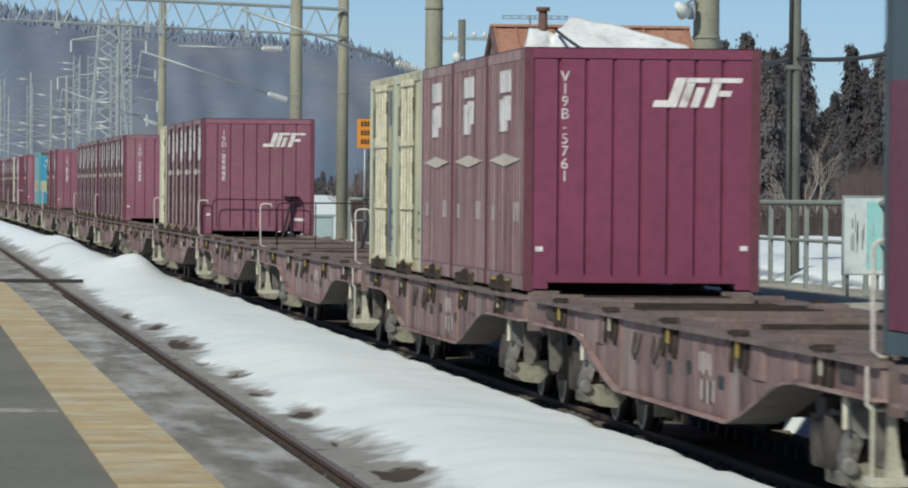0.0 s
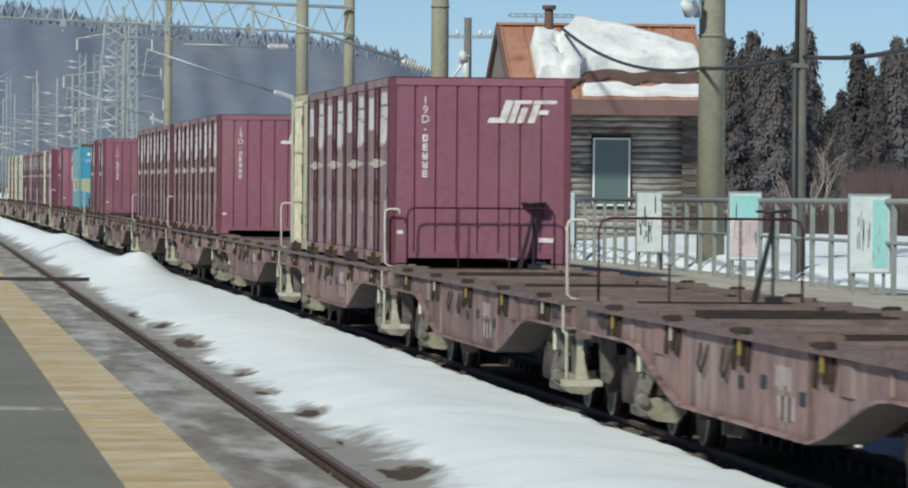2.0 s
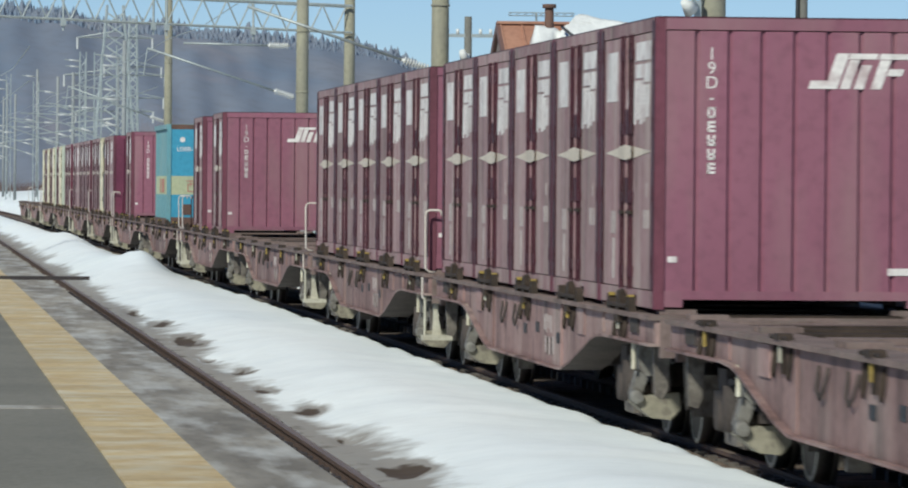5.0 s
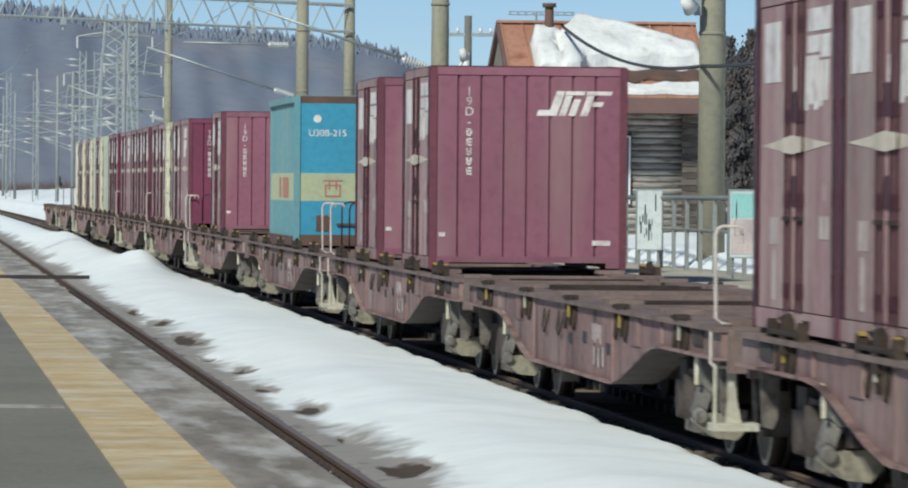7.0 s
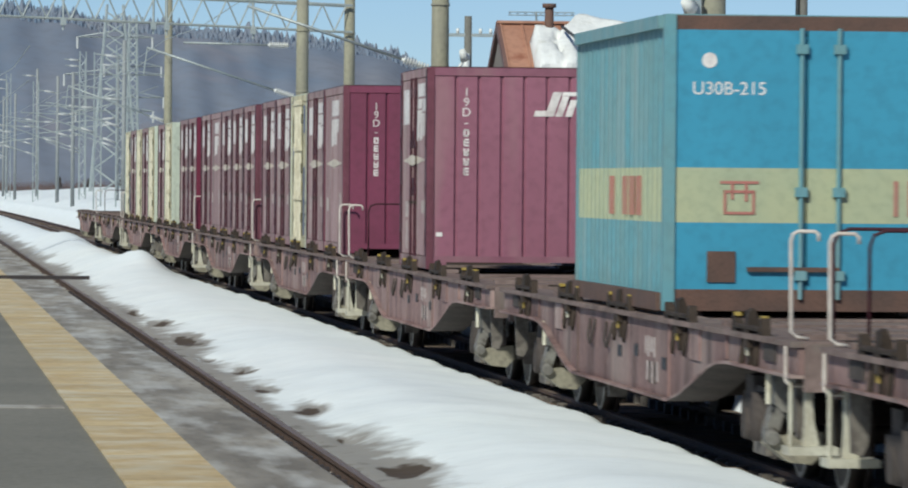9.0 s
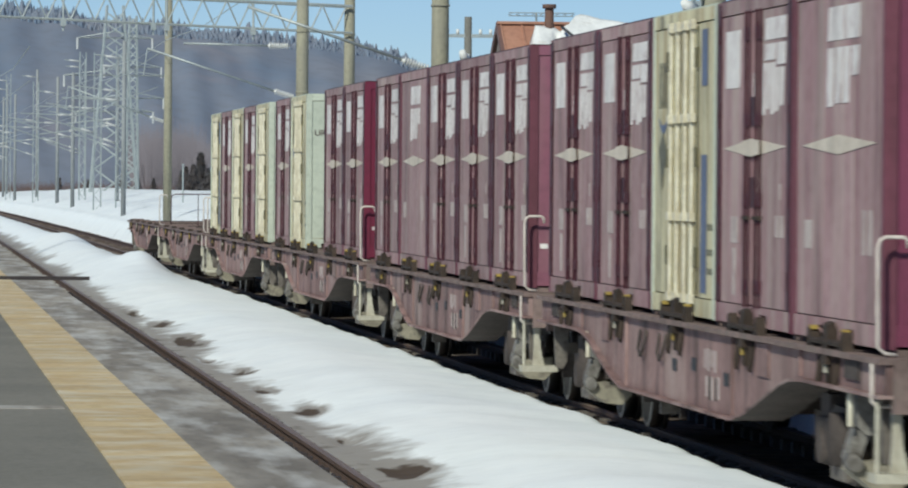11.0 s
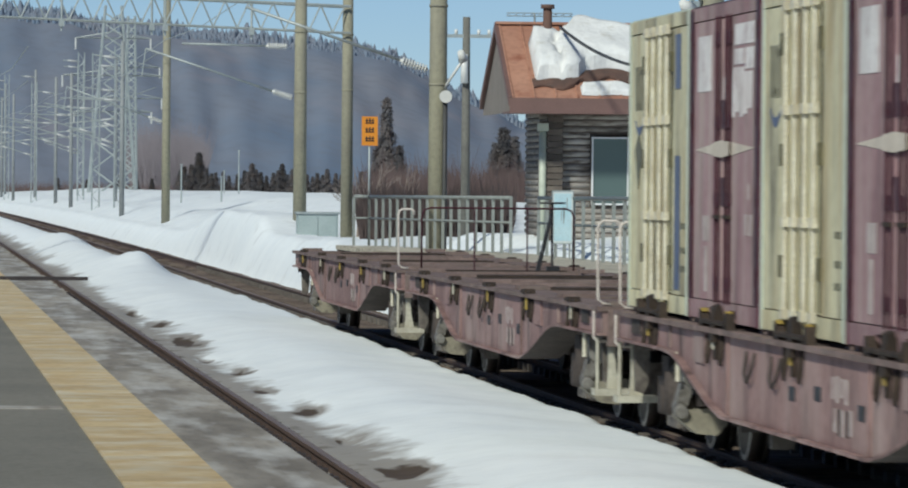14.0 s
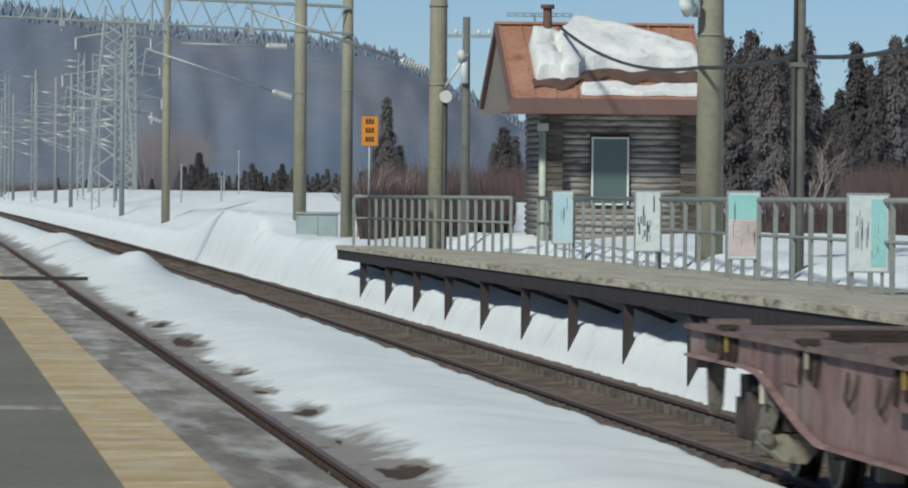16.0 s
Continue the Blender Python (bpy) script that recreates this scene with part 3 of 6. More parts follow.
def cream_container(striped=False):
    """Insulated cream container: side door with four bright locking bars, round logo shapes."""
    c = thing("insulated_container", "weathered cream insulated container with silver locking bars", "container")
    shell(c, M["cream_end"], M["cream"])
    for sx in (-1, 1):
        a, b = (-HW + 0.014, -HW + 0.06) if sx < 0 else (HW - 0.06, HW - 0.014)
        part("side_panel", boxes((a, b, -HL + 0.1, -0.83, 0.16, CH - 0.12)), M["cream"], c)
        part("side_panel", boxes((a, b, 0.83, HL - 0.1, 0.16, CH - 0.12)), M["cream"], c)
        for y0, y1 in ((-0.8, -0.01), (0.01, 0.8)):
            d = part("door", boxes((a + 0.004, b - 0.004, y0, y1, 0.17, CH - 0.13)), M["cream"], c)
            xo = a - 0.01 if sx < 0 else b + 0.01
            part("door_seal", boxes((min(xo, a + 0.004), max(xo, b - 0.004), y0, y0 + 0.03, 0.18, CH - 0.14)), M["olive_mark"], d)
        xo = sx * (HW + 0.008)
        for y in (-0.62, -0.22, 0.22, 0.62):
            bm = bmesh.new()
            rod(bm, (xo, y, 0.1), (xo, y, CH - 0.08), 0.02, n=6)
            for z in (0.14, 0.8, 1.6, 2.35):
                box(bm, xo - 0.03, xo + 0.02, y - 0.05, y + 0.05, z - 0.035, z + 0.035)
            part("locking_bar", bm, M["rod"], c)
        for y in (-0.86, 0.8):
            bm = bmesh.new()
            for z in (0.4, 1.2, 2.0):
                box(bm, sx * HW - 0.02, sx * HW + 0.02, y, y + 0.06, z, z + 0.16)
            part("hinge", bm, M["olive_mark"], c)["kind"] = "stuff"
    x = -HW + 0.013
    bm = bmesh.new()                              # logo: three upright strokes over a swoosh
    for y in (1.42, 1.24, 1.06):
        box(bm, x - 0.004, x, y - 0.045, y + 0.045, 1.70, 2.08)
    box(bm, x - 0.004, x, 1.18, 1.3, 1.72, 1.77)
    box(bm, x - 0.004, x, 0.98, 1.14, 2.0, 2.05)
    part("logo_mark", bm, M["olive_mark"], c, "dark logo strokes")
    bm = bmesh.new()
    pts = [(1.5 - 0.56 * i / 8, 1.62 - 0.14 * math.sin(math.pi * i / 8)) for i in range(9)]
    prism(bm, pts + [(y, z + 0.07 * math.sin(math.pi * i / 8) + 0.004) for i, (y, z) in list(enumerate(pts))[::-1]], "x", x - 0.004, x)
    part("swoosh", bm, M["blue_mark"], c, "dark blue swoosh")
    if striped:
        for z0, z1 in ((0.2, 1.3), (1.85, 2.3)):
            part("blue_stripe", boxes((x - 0.006, x - 0.002, -1.32, -1.02, z0, z1)), M["blue_mark"], c, "blue-grey upright stripe")
        bm = bmesh.new()
        prism(bm, [(1.25, 1.02), (1.02, 1.36), (1.25, 1.7 - 0.2), (1.48, 1.36)], "x", x - 0.005, x)
        part("diamond_mark", bm, M["olive_mark"], c, "dark olive diamond")
    bm = bmesh.new()
    for y in (-HL + 0.2, -HL + 0.35):
        for z in (0.35, 0.5, 0.7):
            box(bm, x - 0.004, x, y, y + 0.09, z, z + 0.05)
    part("small_markings", bm, M["olive_mark"], c, "small dark markings")["kind"] = "stuff"
    part("end_seam", boxes((-HW + 0.1, HW - 0.1, -HL + 0.006, -HL + 0.012, 0.14, 0.17)), M["cream"], c)
    lettering("type_marking", "UR18A", 0.14, M["maroon_dark"], c, pose(-0.88, -HL + 0.011, CH - 0.62) @ FRONT, "dark type letters")
    bm = bmesh.new()
    for i in range(3):
        box(bm, -0.10 + i * 0.10, -0.02 + i * 0.10, -HL + 0.008, -HL + 0.012, CH - 0.62, CH - 0.50)
    part("number_marking", bm, M["olive_mark"], c, "dark marks")
    return c


def blue_container():
    """20-foot corrugated container with a pale band round it."""
    hl, hw, ch = 3.03, HW, 2.475
    c = thing("blue_container", "sky-blue corrugated freight container with pale yellow band", "container")
    for sx in (-1, 1):
        for sy in (-1, 1):
            part("corner_post", boxes((sx * hw - (0.1 if sx > 0 else 0), sx * hw + (0 if sx > 0 else 0.1), sy * hl - (0.1 if sy > 0 else 0),
                                       sy * hl + (0 if sy > 0 else 0.1), 0, ch)), M["blue_side"], c)
    for sx in (-1, 1):                            # corrugated side
        for z0, z1, mt in ((0.14, 0.74, "blue_side"), (0.74, 1.20, "band"), (1.20, ch - 0.1, "blue_side")):
            bm = bmesh.new()
            y, k, prof = -hl + 0.1, 0, []
            while y < hl - 0.1:
                d = 0.0 if k % 2 == 0 else 0.024
                prof += [(y, d), (min(y + 0.10, hl - 0.1), d)]
                y += 0.15
                k += 1
            xb = sx * (hw - 0.01)
            lo = [bm.verts.new((xb - sx * d, yy, z0)) for yy, d in prof]
            hi = [bm.verts.new((xb - sx * d, yy, z1)) for yy, d in prof]
            for i in range(len(prof) - 1):
                bm.faces.new((lo[i], lo[i + 1], hi[i + 1], hi[i]))
            part("corrugated_side", bm, M[mt], c, "pale yellow band" if mt == "band" else "")
        part("side_rail", boxes((sx * hw - 0.04, sx * hw + 0.002, -hl + 0.1, hl - 0.1, ch - 0.11, ch)), M["blue_side"], c)
        part("side_sill", boxes((sx * hw - 0.04, sx * hw + 0.002, -hl + 0.1, hl - 0.1, 0, 0.15)), M["rustbrown"], c)
    for sy in (-1, 1):
        y0, y1 = (hl - 0.06, hl - 0.02) if sy > 0 else (-hl + 0.02, -hl + 0.06)
        for x0, x1 in ((-hw + 0.1, -0.008), (0.008, hw - 0.1)):
            for z0, z1, mt in ((0.18, 0.74, "blue"), (0.74, 1.20, "band"), (1.20, ch - 0.12, "blue")):
                part("end_door", boxes((x0, x1, y0, y1, z0, z1)), M[mt], c, "pale yellow band" if mt == "band" else "")
        part("end_rail", boxes((-hw + 0.1, hw - 0.1, y0, y1, ch - 0.12, ch)), M["rustbrown"], c)
        part("end_sill", boxes((-hw + 0.1, hw - 0.1, y0, y1, 0, 0.18)), M["rustbrown"], c)
        for x in (-0.05, 0.27):
            bm = bmesh.new()
            yy = sy * (hl - 0.0)
            rod(bm, (x, yy, 0.1), (x, yy, ch - 0.1), 0.02, n=6)
            for z in (0.3, 1.0, 2.2):
                box(bm, x - 0.05, x + 0.05, yy - 0.03, yy + 0.03, z - 0.04, z + 0.04)
            part("locking_bar", bm, M["blue_side"], c)
    part("roof", boxes((-hw + 0.02, hw - 0.02, -hl + 0.03, hl - 0.03, ch - 0.03, ch + 0.01)), M["blue_side"], c)
    part("vent_plate", boxes((-0.84, -0.6, -hl + 0.005, -hl + 0.018, 0.24, 0.50)), M["rustbrown"], c)
    part("door_handle", boxes((-0.5, 0.28, -hl - 0.02, -hl + 0.019, 0.33, 0.37)), M["rustbrown"], c)
    lettering("type_marking", "U30B-215", 0.155, M["white_mark"], c, pose(-0.66, -hl + 0.018, 1.86) @ FRONT, "white type letters")
    bm = bmesh.new()                              # red square sign on the band
    y0, y1 = -hl + 0.012, -hl + 0.019
    for x0, x1, z0, z1 in ((-0.58, -0.16, 1.53, 1.56), (-0.54, -0.51, 1.2, 1.46), (-0.23, -0.2, 1.2, 1.46), (-0.54, -0.2, 1.2, 1.23), (-0.54, -0.2, 1.43, 1.46),
                           (-0.46, -0.43, 1.36, 1.53), (-0.31, -0.28, 1.34, 1.53)):
        box(bm, (x0 + 0.37) * 0.78 - 0.57, (x1 + 0.37) * 0.78 - 0.57, y0, y1, (z0 - 1.38) * 0.78 + 0.95, (z1 - 1.38) * 0.78 + 0.95)
    for x0 in (0.74, 0.86, 0.98):
        box(bm, x0, x0 + 0.04, y0, y1, 0.8, 1.1)
    part("red_marking", bm, M["red_mark"], c, "red square mark")
    bm = bmesh.new()
    for y in (-1.6, -1.15, -0.7, 0.2):
        for k in range(3):
            box(bm, -hw - 0.004, -hw + 0.006, y + k * 0.13, y + k * 0.13 + 0.05, 0.79, 1.13)
    part("red_side_marking", bm, M["red_mark"], c, "faded red marks")
    bm = bmesh.new()
    rod(bm, (-0.83, -hl + 0.02, 2.1), (-0.83, -hl + 0.014, 2.1), 0.065, n=16)
    part("round_badge", bm, M["white_mark"], c, "small white badge")
    return c


def red_teal_container():
    c = thing("two_tone_container", "dark teal and red freight container", "container")
    shell(c, M["teal"], M["teal"])
    for sx in (-1, 1):
        a, b = (-HW + 0.014, -HW + 0.05) if sx < 0 else (HW - 0.05, HW - 0.014)
        part("upper_side", boxes((a, b, -HL + 0.1, HL - 0.1, 1.75, CH - 0.12)), M["teal"], c)
        part("lower_side", boxes((a, b, -HL + 0.1, HL - 0.1, 0.16, 1.75)), M["red"], c)
    for sy in (-1, 1):
        part("red_end_band", boxes((-HW + 0.1, HW - 0.1, sy * (HL - 0.01) - 0.004, sy * (HL - 0.01) + 0.004, 0.9, 1.75)), M["red"], c)
    return c


# ---------- flat wagon (middle of its length at the origin, rail level z = 0) ----------
DECK = 1.15


def bogie(w, y):
    b = part("bogie", boxes((-0.75, 0.75, y - 0.16, y + 0.16, 0.38, 0.66), (-0.09, 0.09, y - 1.2, y + 1.2, 0.5, 0.6)), M["under"], w)
    for sx in (-1, 1):
        x0, x1 = (-1.07, -0.93) if sx < 0 else (0.93, 1.07)
        bm = bmesh.new()
        prism(bm, [(y - 1.25, 0.62), (y - 0.7, 0.64), (y - 0.45, 0.72), (y + 0.45, 0.74), (y + 0.7, 0.64), (y + 1.25, 0.62), (y + 1.25, 0.46), (y + 0.8, 0.44),
                   (y + 0.42, 0.22), (y - 0.42, 0.22), (y - 0.8, 0.44), (y - 1.25, 0.46)], "x", x0, x1)
        part("side_frame", bm, M["under"], b)
        part("tie_plate", boxes((min(sx * 0.98, sx * 1.12), max(sx * 0.98, sx * 1.12), y - 0.30, y + 0.30, 0.24, 0.33)), M["bogie"], b)
        bm = bmesh.new()
        rod(bm, (sx * 1.08, y, 0.34), (sx * 1.08, y, 0.70), 0.11, n=10)
        part("bolster_spring", bm, M["under"], b)
        for a in (-0.95, 0.95):
            k = 1 if a > 0 else -1
            if a > 0:                             # the trailing axle sits back behind the frame; dark colour stands for shade
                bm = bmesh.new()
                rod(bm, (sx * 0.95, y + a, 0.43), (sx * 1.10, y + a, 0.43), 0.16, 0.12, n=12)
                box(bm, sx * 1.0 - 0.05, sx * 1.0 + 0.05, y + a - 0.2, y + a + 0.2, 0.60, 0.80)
                part("axle_box", bm, M["under"], b, "axle box coloured dark for the shade behind the frame")
            else:
                ya, yb = y + a - 0.24, y + a + 0.14
                bm = bmesh.new()                  # cast housing: broad foot with a pointed underside
                prism(bm, [(sx * 1.22, 0.42), (sx * 0.84, 0.46), (sx * 0.83, 0.31), (sx * 0.92, 0.22), (sx * 1.08, 0.235), (sx * 1.24, 0.36)], "y", ya, yb)
                part("axle_housing", bm, M["dust"], b, "beige dusty axle housing")
                bm = bmesh.new()                  # spring pot under the frame's end
                prism(bm, [(sx * 0.95, 0.90), (sx * 1.16, 0.90), (sx * 1.20, 0.84), (sx * 1.19, 0.66), (sx * 1.13, 0.60), (sx * 1.02, 0.60), (sx * 0.96, 0.66)], "y", ya + 0.04, yb - 0.04)
                part("spring_pot", bm, M["axle"], b, "pale grey spring pot")
                bm = bmesh.new()                  # leaning strap with its round cap
                prism(bm, [(sx * 1.10, 0.62), (sx * 1.20, 0.64), (sx * 1.255, 0.44), (sx * 1.17, 0.40)], "y", ya + 0.07, yb - 0.1)
                rod(bm, (sx * 1.21, ya + 0.10, 0.43), (sx * 1.21, ya - 0.05, 0.41), 0.066, 0.05, n=12)
                part("axle_strap", bm, M["axle"], b, "pale grey leaning strap with a round cap")
                bm = bmesh.new()
                rod(bm, (sx * 1.08, y + a, 0.45), (sx * 1.24, y + a, 0.45), 0.10, 0.085, n=12)
                part("axle_box", bm, M["bogie"], b, "grey round axle box cap")
                bm = bmesh.new()
                rod(bm, (sx * 1.24, ya + 0.02, 0.66), (sx * 1.24, ya + 0.02, 0.90), 0.022, n=6)
                part("bolt", bm, M["rod"], b)
            bm = bmesh.new()                      # brake hanger inside the wheel, leaning down to it
            rod(bm, (sx * 0.82, y + a + k * 0.50, 0.86), (sx * 0.79, y + a + k * 0.50, 0.32), 0.035, n=8)
            prism(bm, [(y + a + k * 0.46, 0.62), (y + a + k * 0.56, 0.62), (y + a + k * 0.52, 0.26), (y + a + k * 0.42, 0.26)], "x", min(sx * 0.54, sx * 0.76), max(sx * 0.54, sx * 0.76))
            part("brake_hanger", bm, M["bogie"], b)
    for a in (-0.95, 0.95):
        ws = bmesh.new()
        rod(ws, (-0.95, y + a, 0.43), (0.95, y + a, 0.43), 0.07, n=10)
        o = part("wheelset", ws, M["wheel"], w)
        for sx in (-1, 1):
            bm = bmesh.new()
            rod(bm, (sx * 0.53, y + a, 0.43), (sx * 0.655, y + a, 0.43), 0.42, 0.42, n=28)
            rod(bm, (sx * 0.49, y + a, 0.43), (sx * 0.53, y + a, 0.43), 0.45, 0.44, n=28)
            part("wheel", bm, M["wheel"], o)
            bm = bmesh.new()
            n = 28
            for k in range(n):
                p, q = 2 * math.pi * k / n, 2 * math.pi * (k + 1) / n
                vs = [bm.verts.new((xx, y + a + r * math.cos(t), 0.43 + r * math.sin(t))) for xx, r, t in
                      ((sx * 0.657, 0.422, p), (sx * 0.657, 0.422, q), (sx * 0.66, 0.382, q), (sx * 0.66, 0.382, p))]
                bm.faces.new(vs)
            part("tyre_face", bm, M["tread"], o, "worn bright tyre face")


def end_gear(w, sy, arch):
    """White grab rail, grip and step at a corner; on some also an arched rail and brake stand across the end."""
    y = sy * 9.42
    bm = bmesh.new()
    pipe(bm, [(-1.14, y, 1.17), (-1.22, y, 1.18), (-1.265, y, 1.22), (-1.27, y, 1.86), (-1.255, y, 1.91), (-1.22, y, 1.93), (-1.10, y, 1.93), (-1.075, y, 1.91), (-1.07, y, 1.86)], 0.014)
    part("grab_rail", bm, M["white_rail"], w, "faded white grab rail")
    bm = bmesh.new()
    pipe(bm, [(-1.13, y, 1.13), (-1.27, y, 1.14), (-1.30, y, 1.11), (-1.30, y, 0.87), (-1.27, y, 0.84), (-1.13, y, 0.84)], 0.014)
    part("side_grip", bm, M["white_rail"], w)
    bm = bmesh.new()
    rod(bm, (-1.27, y - 0.05, 0.40), (-1.27, y - 0.05, 0.88), 0.018, n=6)
    prism(bm, [(-1.17, 0.88), (-1.11, 0.88), (-1.10, 0.60), (-1.06, 0.41), (-1.18, 0.41), (-1.165, 0.60)], "y", y - 0.03, y + 0.03)
    box(bm, -1.30, -0.94, y - 0.16, y + 0.16, 0.35, 0.41)
    part("step", bm, M["step_white"], w, "dusty white step")
    if not arch:
        return
    ya = y + sy * 0.1
    bm = bmesh.new()
    pipe(bm, [(-0.98, ya, DECK), (-0.98, ya, 1.84), (-0.95, ya, 1.92), (-0.87, ya, 1.95), (0.87, ya, 1.95), (0.95, ya, 1.92), (0.98, ya, 1.84), (0.98, ya, DECK)], 0.013)
    for x in (-0.30, 0.38):
        rod(bm, (x, ya, DECK), (x, ya, 1.95), 0.010, n=6)
    part("arched_rail", bm, M["maroon_dark"], w)
    bm = bmesh.new()
    prism(bm, [(0.50, DECK), (0.56, DECK), (0.73, 1.90), (0.69, 1.90)], "y", y - 0.02, y + 0.02)
    rod(bm, (0.72, y - sy * 0.06, DECK + 0.05), (0.72, y - sy * 0.06, 2.02), 0.016, n=6)
    rod(bm, (0.72, y - sy * 0.06, 2.01), (0.72, y - sy * 0.06, 2.035), 0.17, n=20)
    box(bm, 0.64, 0.80, y - 0.06, y + 0.06, DECK, DECK + 0.06)
    part("brake_stand", bm, M["black"], w, "black hand-brake stand with its wheel")


def flat_wagon(front_gear, back_gear, arch, loaded):
    w = thing("flat_wagon", "rusty brown fish-bellied container flat wagon" + ("" if loaded else ", its deck empty"), "railway wagon", "wagons of the freight train")
    L = 9.62
    low = [(3.1, 0.50), (3.3, 0.505), (4.0, 0.585), (4.9, 0.735), (5.6, 0.855), (6.0, 0.90), (6.5, 0.92), (L, 0.92)]
    lower = [(-a, z) for a, z in low[::-1]] + low
    for sx in (-1, 1):
        bm = bmesh.new()
        x0, x1 = (-1.245, -0.95) if sx < 0 else (0.95, 1.245)
        prism(bm, [(-L, DECK), (L, DECK)] + lower[::-1], "x", x0, x1)
        s = part("side_sill", bm, M["wagon"], w)
        a, b = (-1.30, -0.90) if sx < 0 else (0.90, 1.30)
        part("top_flange", boxes((a, b, -L - 0.02, L + 0.02, DECK - 0.035, DECK + 0.006)), M["deck"], s)
        bm = bmesh.new()                          # bottom flange follows the belly and stands out from the web
        a, b = (-1.30, -0.90) if sx < 0 else (0.90, 1.30)
        lo = [[bm.verts.new((x, y, z - d)) for x, d in ((a, 0.002), (b, 0.002), (b, 0.026), (a, 0.026))] for y, z in lower]
        for p, q in zip(lo, lo[1:]):
            for i in range(4):
                bm.faces.new((p[i], p[(i + 1) % 4], q[(i + 1) % 4], q[i]))
        bm.faces.new(lo[0]), bm.faces.new(lo[-1][::-1])
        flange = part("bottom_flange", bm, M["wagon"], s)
        flange.data.materials.append(M["under"])  # dark grimy colour paints in the underside's shade
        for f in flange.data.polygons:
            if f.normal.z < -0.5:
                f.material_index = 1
        for y in (-6.3, -3.1, 3.1, 6.3):
            xx = sx * 1.245
            zb = 0.505 if abs(y) < 4 else 0.925
            part("web_rib", boxes((min(xx, xx + sx * 0.02), max(xx, xx + sx * 0.02), y - 0.014, y + 0.014, zb, DECK - 0.036)), M["wagon"], s)
        for y in (-8.4, -4.6, 4.6, 8.4):          # flat cover plates on the web, the outer pair dark
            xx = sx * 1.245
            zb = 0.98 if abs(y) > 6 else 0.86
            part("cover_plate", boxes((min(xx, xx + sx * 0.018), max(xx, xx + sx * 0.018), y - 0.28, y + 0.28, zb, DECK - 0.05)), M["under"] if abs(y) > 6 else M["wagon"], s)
    part("stringer", boxes((-0.34, 0.34, -L, L, 1.02, 1.125)), M["deck"], w)
    for x in (-0.66, 0.66):
        part("stringer", boxes((x - 0.06, x + 0.06, -L, L, 0.98, 1.105)), M["under"], w)
    rng = random.Random(17)
    for x in (-0.9, 0.35):
        part("deck_plate", boxes((x, x + 0.55, -L + 0.3, L - 0.3, 1.106, 1.118)), M["deck"], w)
    y = -9.3
    while y < 9.35:                               # cross members of uneven height
        h, d = 1.135 + rng.random() * 0.035, rng.uniform(0.08, 0.2)
        part("crossbeam", boxes((-0.90, 0.90, y - d, y + d, 1.119, h)), M["deck"] if rng.random() < 0.7 else M["lock"], w)
        y += rng.choice((0.75, 0.95, 1.5, 1.9))
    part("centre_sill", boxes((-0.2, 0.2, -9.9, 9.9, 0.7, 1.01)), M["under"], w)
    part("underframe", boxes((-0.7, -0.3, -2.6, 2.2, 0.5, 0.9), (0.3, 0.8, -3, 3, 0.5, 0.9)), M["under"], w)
    for sy in (-1, 1):
        part("end_beam", boxes((-1.2, 1.2, sy * L - 0.06, sy * L + 0.06, 0.80, 1.14)), M["deck"], w)
        bm = bmesh.new()
        box(bm, -0.12, 0.12, sy * 9.62 - 0.1, sy * 9.62 + 0.1, 0.74, 1.0)
        box(bm, -0.1, 0.1, min(sy * 9.6, sy * 10.16), max(sy * 9.6, sy * 10.16), 0.78, 0.98)
        box(bm, -0.17, 0.17, min(sy * 9.98, sy * 10.18), max(sy * 9.98, sy * 10.18), 0.72, 1.0)
        part("coupler", bm, M["under"], w)
        bogie(w, sy * 7.1)
        bm = bmesh.new()                          # buffer-beam foot step without paint
        prism(bm, [(-1.19, 0.90), (-1.04, 0.90), (-1.06, 0.52), (-1.10, 0.44), (-1.17, 0.46)], "y", sy * 9.1 - 0.04, sy * 9.1 + 0.04)
        part("end_bracket", bm, M["bogie"], w)
    for i in range(5):                            # fastenings at each container's place
        yc = -9.35 + 3.74 * (i + 0.5)
        for sx in (-1, 1):
            xx = sx * 1.25
            bm = bmesh.new()
            if loaded:                            # raised: a thick tongue between two slanted cheeks
                prism(bm, [(xx - 0.05, DECK - 0.10), (xx + 0.05, DECK - 0.10), (xx + 0.045, DECK + 0.10), (xx + 0.01, DECK + 0.19), (xx - 0.03, DECK + 0.17)], "y", yc - 0.11, yc + 0.11)
                for dy in (-0.62, 0.62):
                    k = 1 if dy > 0 else -1
                    prism(bm, [(yc + dy - k * 0.14, DECK + 0.006), (yc + dy + k * 0.14, DECK + 0.006), (yc + dy + k * 0.10, DECK + 0.13), (yc + dy + k * 0.04, DECK + 0.14)], "x", xx - 0.035, xx + 0.03)
                rod(bm, (xx - 0.03, yc - 0.66, DECK + 0.05), (xx - 0.03, yc + 0.66, DECK + 0.05), 0.022, n=6)
            else:                                 # folded down beside the deck
                prism(bm, [(yc - 0.16, DECK + 0.006), (yc + 0.16, DECK + 0.006), (yc + 0.10, DECK + 0.05), (yc - 0.10, DECK + 0.05)], "x", xx - 0.06, xx + 0.05)
                rod(bm, (xx - 0.03, yc - 0.4, DECK + 0.02), (xx - 0.03, yc + 0.4, DECK + 0.02), 0.018, n=6)
